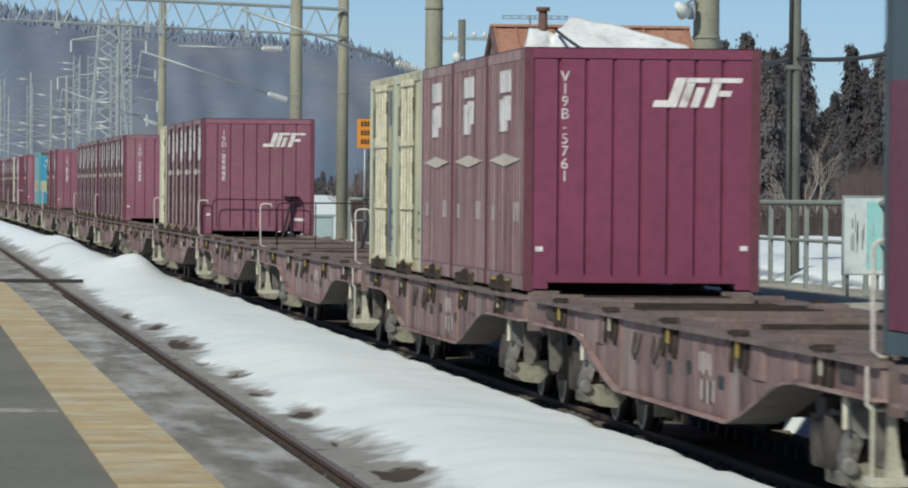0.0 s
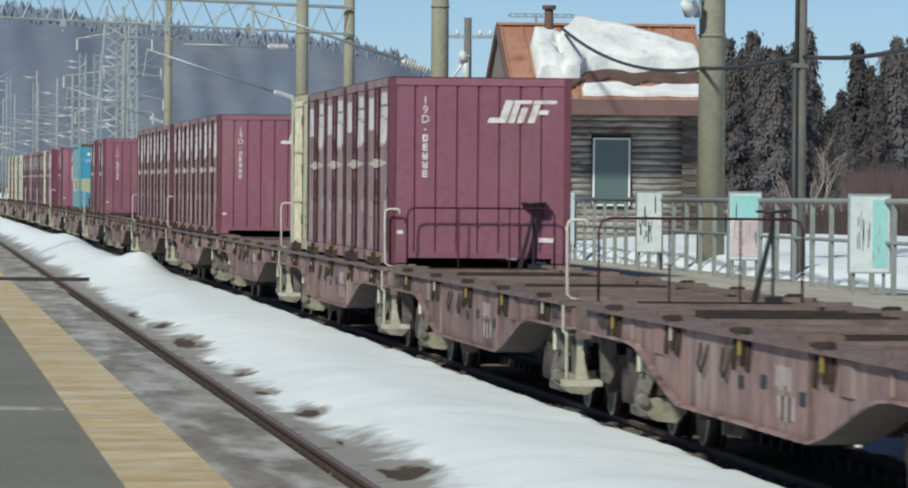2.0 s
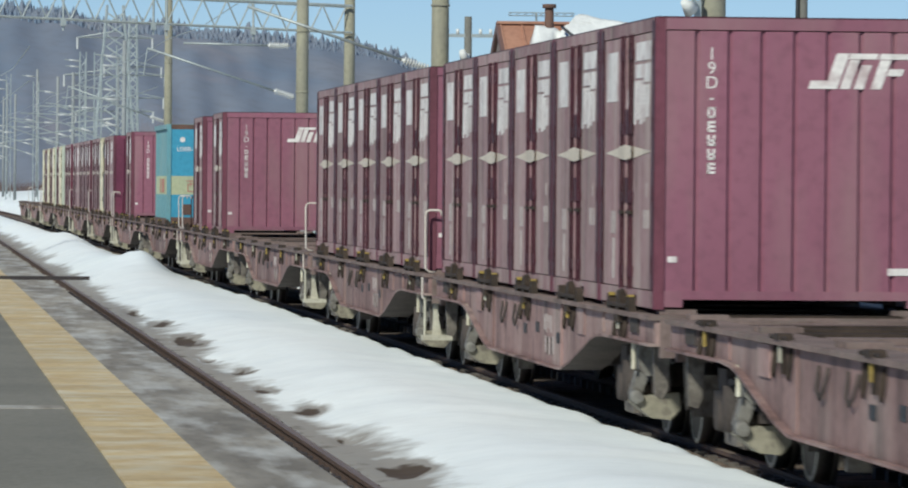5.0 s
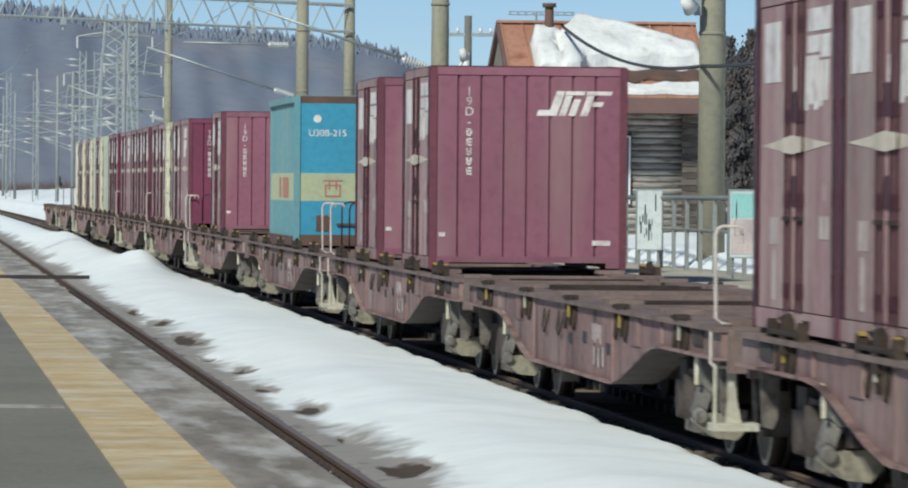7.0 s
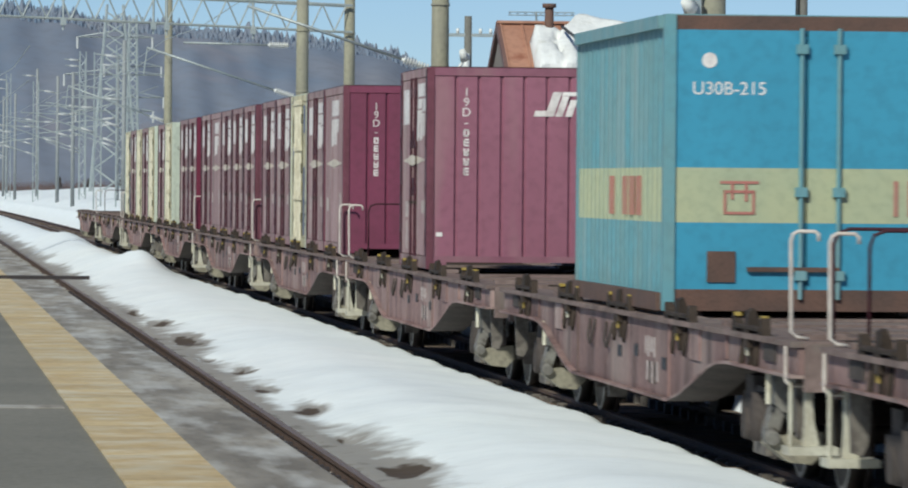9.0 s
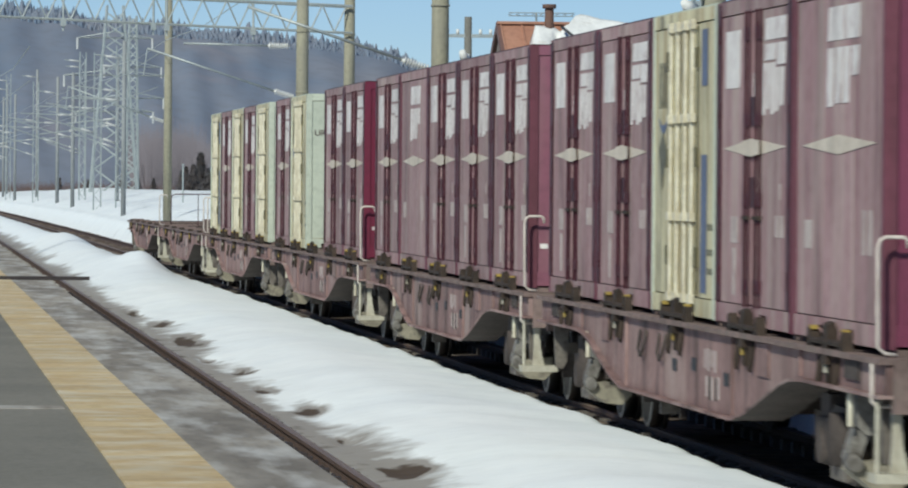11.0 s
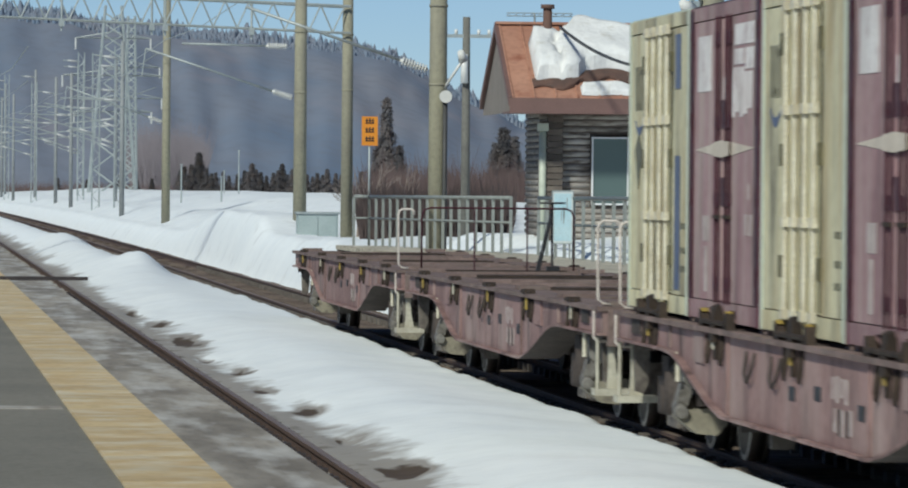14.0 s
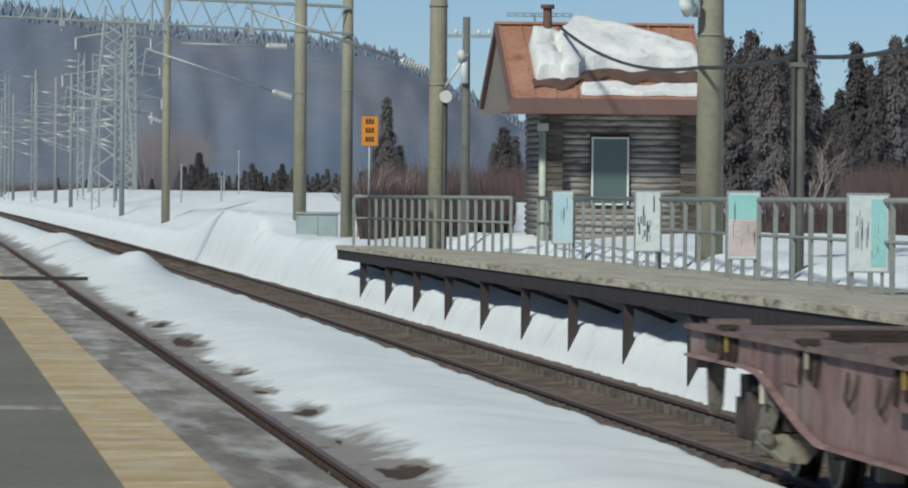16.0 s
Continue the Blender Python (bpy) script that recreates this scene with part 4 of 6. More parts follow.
            prism(bm, [(yc - 0.12, DECK - 0.04), (yc + 0.12, DECK - 0.04), (yc + 0.05, DECK - 0.24), (yc - 0.05, DECK - 0.24)], "x", xx - 0.02, xx + 0.02)
            for dy in (-0.34, 0.34):
                pipe(bm, [(xx, yc + dy - 0.07, DECK - 0.04), (xx + sx * 0.02, yc + dy - 0.06, DECK - 0.22), (xx + sx * 0.02, yc + dy, DECK - 0.27), (xx + sx * 0.02, yc + dy + 0.06, DECK - 0.22), (xx, yc + dy + 0.07, DECK - 0.04)], 0.013, 5)
            lock = part("container_lock", bm, M["lock"], w)
            part("lever", boxes((xx + sx * 0.032 - 0.006, xx + sx * 0.032 + 0.010, yc - 0.03, yc + 0.03, DECK - 0.16, DECK + 0.02)), M["yellow"] if i in (1, 2, 4) else M["step_white"], lock)
            if loaded and i in (0, 2, 3):
                part("cheek_cap", boxes((xx - 0.03, xx + 0.02, yc + 0.60, yc + 0.70, DECK + 0.12, DECK + 0.148), (xx - 0.03, xx + 0.02, yc - 0.70, yc - 0.60, DECK + 0.12, DECK + 0.148)), M["yellow"], lock)
        for dy in (-1.72, 1.72):
            for x0 in (-1.16, 0.84):
                part("support_pad", boxes((x0, x0 + 0.32, yc + dy - 0.09, yc + dy + 0.09, DECK + 0.007, 1.2)), M["deck"], w)
    bm = bmesh.new()                              # painted marks in the web
    for k, (y, z, h) in enumerate(((-2.38, 0.60, 0.17), (-2.06, 0.58, 0.18), (-1.76, 0.60, 0.16), (-1.66, 0.82, 0.15), (-1.84, 0.80, 0.18), (-2.02, 0.84, 0.13), (-2.20, 0.80, 0.17),
                                   (4.3, 0.90, 0.14), (4.55, 0.90, 0.14), (4.8, 0.90, 0.14))):
        box(bm, -1.2485, -1.2445, y, y + 0.10, z, z + h)
    part("web_marking", bm, M["dull_mark"], w, "small white marks")["kind"] = "stuff"
    for y in (-2.24, -1.92):
        part("web_slot", boxes((-1.25, -1.2445, y, y + 0.09, 0.58, 0.76)), M["under"], w)
    # openings are flat black patches, their dark insides painted on the web
    for y, z in ((0.1, 0.74), (-1.0, 0.78), (-2.75, 0.72)):
        part("web_opening", boxes((-1.252, -1.2445, y - 0.13, y + 0.13, z, z + 0.10)), M["black"], w)
    for y in (0.8, 2.0):
        bm = bmesh.new()
        pipe(bm, [(-1.25, y + 0.2, 1.02), (-1.28, y + 0.15, 0.86), (-1.28, y, 0.80), (-1.28, y - 0.15, 0.86), (-1.25, y - 0.2, 1.02)], 0.014, 5)
        part("chain_loop", bm, M["under"], w)
    part("brake_cylinder", boxes((-0.85, -0.5, -4.9, -4.5, 0.42, 0.62)), M["under"], w)
    part("hook", boxes((-1.15, -0.98, 1.6, 1.7, 0.32, 0.47)), M["bogie"], w)
    if front_gear:
        end_gear(w, -1, arch)
    if back_gear:
        end_gear(w, 1, arch)
    return w


# ---------- the train ----------
FRONT_SLOT, PITCH_W, SLOT = 116.0, 20.4, 3.74
BASE = 1.2
# wagon by wagon from the front: end gear, five places (a dot is empty)
CONSIST = [(-5, "n", "....T"), (-4, "f", "....."), (-3, "n", "vvvcC"), (-2, "f", "....."), (-1, "f", "....."), (0, "f", "ddddc"), (1, "f", "....."), (2, "n", "ddddd"), (3, "g", "ddddd"),
           (4, "f", "....."), (5, "b", ".d.d."), (6, "f", "..B.."), (7, "b", "..d.."), (8, "g", "pdCdd"), (9, "g", "dddpd"), (10, "f", "rd.cd"), (11, "b", "cdcdC"),
           (12, "f", "....."), (13, "f", ".....")]
SLACK = {0: -0.2, 1: -0.3, 2: -0.45, 3: -0.55, 4: -0.65, 5: -0.65, 6: -0.55, 7: -0.3, 8: -0.15, 9: -0.1}      # play in the couplings, metres
train = []                                        # (object, metres along the line at the start, height)
protos = {}
for key, args in (("f", (True, False, True)), ("g", (True, False, False)), ("b", (False, True, True)), ("n", (False, False, False))):
    for full in (True, False):
        if any(gear == key and full == (load != ".....") for k, gear, load in CONSIST):
            protos[key + str(full)] = flat_wagon(*args, full)
protos["d"], protos["v"], protos["p"] = side_door_container(), ribbed_container(), plain_side_container()
protos["r"] = side_door_container(M["red"], M["maroon_side"])
protos["c"], protos["C"], protos["T"] = cream_container(), cream_container(True), red_teal_container()
protos["B"] = blue_container()
used = set()


def stand_in(key):
    """The first use takes the thing as built, further ones are copies."""
    if key not in used:
        used.add(key)
        return protos[key]
    return copy_thing(protos[key], Matrix())


for k, gear, load in CONSIST:
    s0 = FRONT_SLOT + PITCH_W * k + SLACK.get(k, 0.0)
    train.append((stand_in(gear + str(load != ".....")), s0 + 9.35 + (0.5 if k == -5 else 0.0), 0.0))
    for i, key in enumerate(load):
        if key != ".":
            ob = stand_in(key)
            ob["group"] = "containers on the freight train"
            train.append((ob, s0 + SLOT * (i + 0.5) + (1.6 if key == "T" else 0.65 if key == "B" else 0.0), BASE))

# ---------- ground, snow and tracks ----------
def smooth(a, b, v):
    t = min(max((v - a) / (b - a), 0.0), 1.0)
    return t * t * (3 - 2 * t)


def nz(x, y, s=1.0, seed=0.0):
    return noise.noise(Vector((x * s + seed, y * s - seed, seed * 0.7)))


def sheet(name, us, vs, fn, mat, label, kind="structure", category="ground", smooth_faces=True):
    """A mesh over two lists of parameters; fn(u, v) gives the place."""
    verts = [fn(u, v) for v in vs for u in us]
    n = len(us)
    faces = [(j * n + i, j * n + i + 1, (j + 1) * n + i + 1, (j + 1) * n + i) for j in range(len(vs) - 1) for i in range(n - 1)]
    me = bpy.data.meshes.new(name)
    me.from_pydata([tuple(p) for p in verts], [], faces)
    me.materials.append(mat)
    if smooth_faces:
        me.polygons.foreach_set("use_smooth", [True] * len(me.polygons))
    return tagged(new(name, me), label, category, kind=kind)


def span(*stops):
    """Values from stop to stop: (from, to, step), ..."""
    out = []
    for a, b, st in stops:
        k = max(int(round((b - a) / st)), 1)
        out += [a + (b - a) * i / k for i in range(k)]
    return out + [stops[-1][1]]


def land(lat, s):
    """Height of the snowy ground to the right of the line, and of the low ground elsewhere."""
    p, th = on_track(max(s, 0.0), lat)
    k = smooth(116.5, 121.0, s)
    lat -= 0.08 * (1 - k) * (1 - smooth(3, 4, lat))
    near = smooth(1.42, 1.75, lat) * 0.54 + smooth(1.75, 2.8, lat) * 0.34 + smooth(3.6, 4.6, lat) * 0.55
    bank = smooth(1.35, 2.4, lat) * 0.75 + smooth(2.4, 4.5, lat) * 0.55 + smooth(4.5, 9, lat) * 0.55
    heap = smooth(147, 152, s)                    # ploughed heap beyond the platform, low ground behind it
    bank += (smooth(1.35, 2.4, lat) * (1.1 + 0.5 * heap) - smooth(3.3, 4.6, lat) * (0.3 + 0.45 * heap) - bank) * (1 - smooth(166, 195, s))
    h = -0.40 + 0.18 * smooth(1.5, 1.9, lat) + near * (1 - k) + bank * k
    h += (nz(lat, s, 0.5, 3.1) * 0.10 + nz(lat, s, 1.6, 8.0) * 0.05) * smooth(1.2, 1.9, lat)
    h += nz(lat, s, 0.12, 5.0) * 0.25 * smooth(4, 7, lat)
    if lat > 14 or s > 420:
        h = h + (0.9 - h) * max(smooth(14, 40, lat), smooth(420, 700, s))
    return h


def land_point(lat, s):
    p, th = on_track(s, lat) if s > 0 else (Vector((TRACK_X + lat, s, 0)), 0)
    p.z = land(lat, s)
    return p


sheet("ground", span((-700, -60, 80), (-60, -8, 6), (-8, 0.9, 1.0), (0.9, 5, 0.16), (5, 14, 0.6), (14, 60, 5), (60, 900, 90)),
      span((-400, 20, 40), (20, 38, 2), (38, 130, 0.4), (130, 240, 1.0), (240, 430, 3), (430, 800, 20), (800, 3500, 150)), land_point, M["snow"],
      "snow-covered ground beside the railway", "structure", "snow")


def ballast_point(lat, s):
    p, th = on_track(s, lat)
    p.z = -0.15 + 0.10 * smooth(0.6, 0.78, -lat) - 0.10 * smooth(0.9, 1.7, abs(lat)) + nz(lat, s, 9, 1.0) * 0.02 + nz(lat, s, 3, 2.0) * 0.02
    return p


sheet("track_bed", span((-2.2, -0.9, 0.2), (-0.9, -0.5, 0.05), (-0.5, 2.3, 0.2)), span((24, 130, 0.3), (130, 620, 2.5)), ballast_point, M["ballast"], "brown stone ballast under the running track", category="track bed",
      smooth_faces=False)


def near_x(s):
    return 3.47 - 0.0023 * s


def near_bed(lat, s):
    return Vector((near_x(s) + lat, s, -0.13 + nz(lat, s, 7, 4.0) * 0.025))


sheet("siding_bed", span((-1.4, 0.12, 0.15)), span((20, 130, 0.4), (130, 400, 3)), near_bed, M["concrete"], "grey wet ballast beside the platform", category="track bed",
      smooth_faces=False)


# melted hollows: along, across from the rail, half length, half width, how bare
HOLLOWS = ((44.0, 0.55, 1.25, 0.24, 2.3), (48.9, 0.50, 0.7, 0.10, 1.6), (55.2, 0.60, 1.5, 0.17, 1.9), (60.8, 0.50, 1.3, 0.11, 1.6), (66.3, 0.58, 1.5, 0.14, 1.7), (71.5, 0.46, 1.6, 0.10, 1.5), (79.0, 0.60, 3.0, 0.22, 2.0),
           (87.6, 0.58, 2.2, 0.17, 1.7), (96.0, 0.5, 3.0, 0.12, 1.5))


def snow_bank(v, s):
    """The ploughed snow between the two tracks; v runs from the siding (0) to the running track (1)."""
    p, th = on_track(s, 0)
    x0, x1 = near_x(s) + 0.07, p.x - 0.80
    x = x0 + (x1 - x0) * v
    far = smooth(108, 128, s)
    body = smooth(0.0, 0.5, v) * (0.22 + 0.20 * far) * (1 - smooth(0.93, 1.0, v)) * (1 - 0.35 * smooth(0.5, 0.93, v)) * (1 - 0.75 * far * smooth(0.55, 0.95, v))
    mound = 0.34 * math.exp(-((s - 131) / 6.0) ** 2) * math.exp(-((v - 0.66) / 0.16) ** 2) + 0.20 * math.exp(-((s - 182) / 14.0) ** 2) * math.exp(-((v - 0.6) / 0.2) ** 2)
    edge = nz(x * 2.2, s * 0.30, 1.0, 6.0)
    lump = (nz(x, s, 0.7, 2.0) * 0.05 + nz(x, s, 2.2, 9.0) * 0.006) * smooth(0.05, 0.4, v)
    hollow = 0.0
    for hs, hx, r, w, k in HOLLOWS:
        hollow += 0.045 * math.exp(-((s - hs) / r) ** 2 - ((x - near_x(s) - hx) / w) ** 2)
    z = -0.11 + body + mound + lump + 0.03 * edge * (1 - smooth(0.15, 0.5, v)) - hollow - 0.3 * smooth(0.97, 1.0, v)
    return Vector((x, s, z))


ridge = sheet("snow_ridge", span((0, 0.3, 0.0125), (0.3, 1, 0.025)), span((30, 100, 0.22), (100, 220, 0.6), (220, 460, 3)), snow_bank, M["slush"], "ridge of old snow lying between two tracks", "stuff", "snow")
thin = ridge.data.attributes.new("thin", "FLOAT", "POINT")     # how thin the snow lies over the grit
vals = []
for vert in ridge.data.vertices:
    x, s, z = vert.co
    d = x - near_x(s)
    k = 1.12 * (1 - smooth(0.12, 1.00 + 0.5 * nz(x, s * 0.2, 1.0, 12.0), d))
    for hs, hx, r, w, bare in HOLLOWS:
        sw, dw = s + 0.8 * nz(x * 5, s * 0.9, 1.0, 5.0), d + 0.11 * nz(x * 4, s * 1.1, 1.0, 8.0)
        k = max(k, bare * math.exp(-((sw - hs) / r) ** 2 - ((dw - hx) / w) ** 2))
    k += 0.35 * nz(x * 2.5, s * 0.8, 1.0, 17.0) * (1 - smooth(0.5, 1.3, d))
    vals.append(k)
thin.data.foreach_set("value", vals)


def rail_profile(c):
    """Head, web and foot of a rail as (x, z) round its outline, head at z = 0."""
    return [(c - 0.0325, 0), (c + 0.0325, 0), (c + 0.0325, -0.035), (c + 0.009, -0.048), (c + 0.009, -0.125), (c + 0.062, -0.14), (c + 0.062, -0.153), (c - 0.062, -0.153),
            (c - 0.062, -0.14), (c - 0.009, -0.125), (c - 0.009, -0.048), (c - 0.0325, -0.035)]


def rail(name, centre, ss, label):
    bm = bmesh.new()
    prof = rail_profile(0)
    rings = []
    for s in ss:
        x = centre(s)
        rings.append([bm.verts.new((x + dx, s, dz)) for dx, dz in prof])
    for a, b in zip(rings, rings[1:]):
        for i in range(len(prof)):
            bm.faces.new((a[i], a[(i + 1) % len(prof)], b[(i + 1) % len(prof)], b[i]))
    me = mesh_of(name, bm, M["rail"])
    me.materials.append(M["railhead"])
    for f in me.polygons:
        if f.normal.z > 0.9 and f.center.z > -0.01:
            f.material_index = 1
    return tagged(new(name, me), label, "rail", "rails", "structure")


for lat in (-0.566, 0.566):
    rail("rail", lambda s, lat=lat: on_track(s, lat)[0].x, span((22, 130, 4), (130, 640, 12)), "rusty steel rail of the running track")
rail("rail", near_x, span((18, 400, 6)), "rusty steel rail beside the platform")
rail("rail", lambda s: near_x(s) + 1.132, span((18, 400, 6)), "steel rail buried under old snow")

clips = []
bm = bmesh.new()                                  # sleepers with their rail clips
for i in range(560):
    s = 26 + i * 0.6
    p, th = on_track(s)
    box(bm, p.x - 1.0, p.x + 1.0, s - 0.11, s + 0.11, -0.2, -0.148)
    if s < 150:
        clips.append((p.x, s))
me = mesh_of("sleepers", bm, M["sleeper"], False)
tagged(new("sleepers", me), "weathered sleepers bedded in brown ballast", "sleepers", kind="stuff")
bm = bmesh.new()
for x, s in clips:
    for lat in (-0.566, 0.566):
        for d in (-0.095, 0.095):
            box(bm, x + lat + d - 0.045, x + lat + d + 0.045, s - 0.09, s + 0.09, -0.15, -0.05)
tagged(new("rail_clips", mesh_of("rail_clips", bm, M["bogie"], False)), "rusty grey clips holding the rails", "rail clips", kind="stuff")
bm = bmesh.new()
rng = random.Random(4)
for i in range(150):
    s = 24 + i * 0.6
    box(bm, near_x(s) - 0.75, near_x(s) + 0.3, s - 0.11, s + 0.11, -0.2, -0.12)
    for d in (-0.1, 0.1):
        box(bm, near_x(s) + d - 0.04, near_x(s) + d + 0.04, s - 0.08, s + 0.08, -0.15, -0.06 - rng.random() * 0.02)
tagged(new("siding_sleepers", mesh_of("siding_sleepers", bm, M["plat_under"], False)), "dark sleepers with rail clips beside the platform", "sleepers", kind="stuff")

# ---------- the platform that the camera stands on ----------
PT = 0.92


def edge_x(s):
    return 1.93 - 0.0030 * s


bm = bmesh.new()
prism(bm, [(-6, -30), (edge_x(-30) - 0.14, -30), (edge_x(190) - 0.14, 190), (-6, 190)], "z", -0.2, PT)
platform = tagged(new("platform_near", mesh_of("platform_near", bm, M["asphalt"])), "grey asphalt platform with yellow tactile strip", "platform", kind="structure")
bm = bmesh.new()
prism(bm, [(1.43 - 0.0032 * -30, -30), (edge_x(-30), -30), (edge_x(190), 190), (1.43 - 0.0032 * 190, 190)], "z", PT - 0.16, PT + 0.006)
part("edge_slab", bm, M["concrete"], platform, "wet grey concrete platform edge")
bm = boxes((-0.229, 0.229, -0.2235, 0.2235, 0, 0.012))
tile_mesh = mesh_of("tactile_tile", bm, M["tactile"], False)
rng = random.Random(7)
for i in range(210):
    s = 14 + i * 0.45
    part("tactile_tile", tile_mesh, M["tactile"], platform, "", pose(1.195 - 0.0032 * s, s, PT + 0.003 + rng.random() * 0.002, 0, 0, 0.18))
part("pale_joint", boxes((-1.5, 0.84, 31.55, 31.95, PT, PT + 0.004)), M["concrete"], platform, "pale mended strip")
part("white_line", boxes((0.10, 0.32, 8, 26.5, PT, PT + 0.004)), M["signboard"], platform, "white painted line")
# thin dark bar across the edge, reaching past it
bar = part("stop_bar", boxes((1.02, 2.24, 72.2, 72.34, PT + 0.012, PT + 0.06)), M["plat_under"])
tagged(bar, "thin dark bar lying across the platform edge", "bar")

# ---------- the platform beyond the running track ----------
FAR_END = 116.2


def far_top(s):
    return 0.93 + (116 - min(max(s, 20), 117)) * 0.00225


far = thing("platform_far", "timber-decked platform on dark steel posts beside the running track", "platform")
far["kind"] = "structure"
ss = span((28, 116.2, 5.88))
for a, b in zip(ss, ss[1:]):
    pa, pb = on_track(a, 1.62)[0].x, on_track(b, 1.62)[0].x
    ra, rb = 11.75 - max(0, a - 99) * 0.10, 11.75 - max(0, b - 99) * 0.10
    za, zb = far_top(a), far_top(b)
    for nm, x0a, x0b, x1a, x1b, t0, t1, mt in (("deck", pa + 0.32, pb + 0.32, ra, rb, -0.10, -0.004, "plat_top"), ("edge_plank", pa, pb, pa + 0.31, pb + 0.31, -0.09, 0.0, "plat_edge"),
                                               ("edge_beam", pa + 0.03, pb + 0.03, pa + 0.15, pb + 0.15, -0.30, -0.094, "plat_under")):
        bm = bmesh.new()
        v = [bm.verts.new(q) for q in ((x0a, a, za + t0), (x1a, a, za + t0), (x1b, b - 0.01, zb + t0), (x0b, b - 0.01, zb + t0),
                                       (x0a, a, za + t1), (x1a, a, za + t1), (x1b, b - 0.01, zb + t1), (x0b, b - 0.01, zb + t1))]
        for f in ((3, 2, 1, 0), (4, 5, 6, 7), (0, 1, 5, 4), (1, 2, 6, 5), (2, 3, 7, 6), (3, 0, 4, 7)):
            bm.faces.new([v[i] for i in f])
        part(nm, bm, M[mt], far)
    for dx in (0.05, 1.4):
        part("post", boxes((pa + dx, pa + dx + 0.13, a + 0.1, a + 0.22, -0.2, za - 0.10)), M["plat_under"], far)
    bm = bmesh.new()
    rod(bm, (pa + 0.15, a + 0.18, za - 0.32), (pa + 1.4, a + 0.18, 0.25), 0.035, n=6)
    rod(bm, (pa + 0.16, a + 0.18, za - 0.2), (pa + 2.6, a + 0.18, za - 0.2), 0.05, n=6)
    part("brace", bm, M["plat_under"], far)


def fence(p, q, gap, label, zt=1.05):
    f = thing("fence", label, "fence", "platform fences")
    n = max(int((Vector(q) - Vector(p)).length / gap), 1)
    P = [Vector(p).lerp(Vector(q), i / n) for i in range(n + 1)]
    for v in P:
        v.z = far_top(v.y)
    post = boxes((-0.028, 0.028, -0.028, 0.028, 0, zt))
    pm = mesh_of("post", post, M["greyrail"])
    for v in P:
        part("post", pm, M["greyrail"], f, "", pose(v.x, v.y, v.z))
    for h, r in ((zt, 0.036), (zt * 0.56, 0.022)):
        bm = bmesh.new()
        rod(bm, P[0] + Vector((0, 0, h)), P[-1] + Vector((0, 0, h)), r, n=8)
        part("rail", bm, M["greyrail"], f)
    return f


fence((10.62, 46, 0), (11.34, 99, 0), 1.5, "grey painted steel fence along the platform")
fence((11.0, 100.6, 0), (9.62, 116.0, 0), 0.85, "grey steel fence at the platform's end")
fence((9.62, 116.0, 0), (9.3, 116.1, 0), 0.3, "short grey steel fence closing the platform's end")


def board(x, y, w, h, zc, style):
    y, x = y * 0.984, x * 0.984                   # stands just on the track side of the fence
    b = thing("notice_board", {"a": "pale blue notice board fixed to the platform fence", "w": "white notice board with faint dark print on the fence",
                               "g": "white and aqua notice board fixed to the fence", "l": "large white and aqua notice board on the fence"}[style], "sign", "notice boards", m=pose(x, y, zc))
    part("panel", boxes((-w / 2, w / 2, -0.012, 0.012, -h / 2, h / 2)), M["signboard"], b)
    bm = bmesh.new()
    t = 0.018
    for r in ((-w / 2 - t, w / 2 + t, -0.02, 0.02, h / 2, h / 2 + t), (-w / 2 - t, w / 2 + t, -0.02, 0.02, -h / 2 - t, -h / 2), (-w / 2 - t, -w / 2, -0.02, 0.02, -h / 2, h / 2),
              (w / 2, w / 2 + t, -0.02, 0.02, -h / 2, h / 2)):
        box(bm, *r)
    part("frame", bm, M["galv"], b)
    y0, y1 = -0.017, -0.0125
    if style == "a":
        part("print", boxes((-w * 0.44, w * 0.44, y0, y1, -h * 0.46, h * 0.46)), M["paleaqua"], b, "pale blue print")
    elif style == "g":
        part("print", boxes((-w * 0.46, w * 0.46, y0, y1, 0.08, h * 0.46)), M["aqua"], b, "aqua upper half")
        part("print", boxes((-w * 0.46, w * 0.46, y0, y1, -h * 0.46, 0.06)), M["pink"], b, "faded pink lower half")
    elif style == "l":
        part("print", boxes((w * 0.08, w * 0.46, y0, y1, -h * 0.44, h * 0.44)), M["aqua"], b, "aqua printed half")
    bm = bmesh.new()
    rng = random.Random(int(y))
    for i in range({"a": 5, "w": 14, "g": 8, "l": 12}[style]):
        xx = -w * 0.4 + rng.random() * w * 0.75
        zz = -h * 0.35 + rng.random() * h * 0.5
        box(bm, xx, xx + 0.006 + rng.random() * 0.012, y0 - 0.003, y0 - 0.0005, zz, zz + 0.06 + rng.random() * 0.2)
    part("writing", bm, M["galv"] if style != "w" else M["teal"], b, "unreadable marks")
    part("bracket", boxes((-w / 2, w / 2, 0.012, 0.05, h * 0.2, h * 0.25), (-w / 2, w / 2, 0.012, 0.05, -h * 0.25, -h * 0.2)), M["galv"], b)
    for k in (-0.38, 0.38):
        part("leg", boxes((w * (k - 0.04), w * (k + 0.04), 0.0125, 0.03, -(zc - far_top(y)), -h / 2 + 0.05)), M["greyrail"], b)


board(11.235, 94.4, 0.34, 0.89, 1.705, "a")
board(11.065, 82.0, 0.37, 0.89, 1.73, "w")
board(10.925, 71.4, 0.41, 0.87, 1.75, "g")
board(10.785, 61.1, 0.45, 0.86, 1.745, "l")

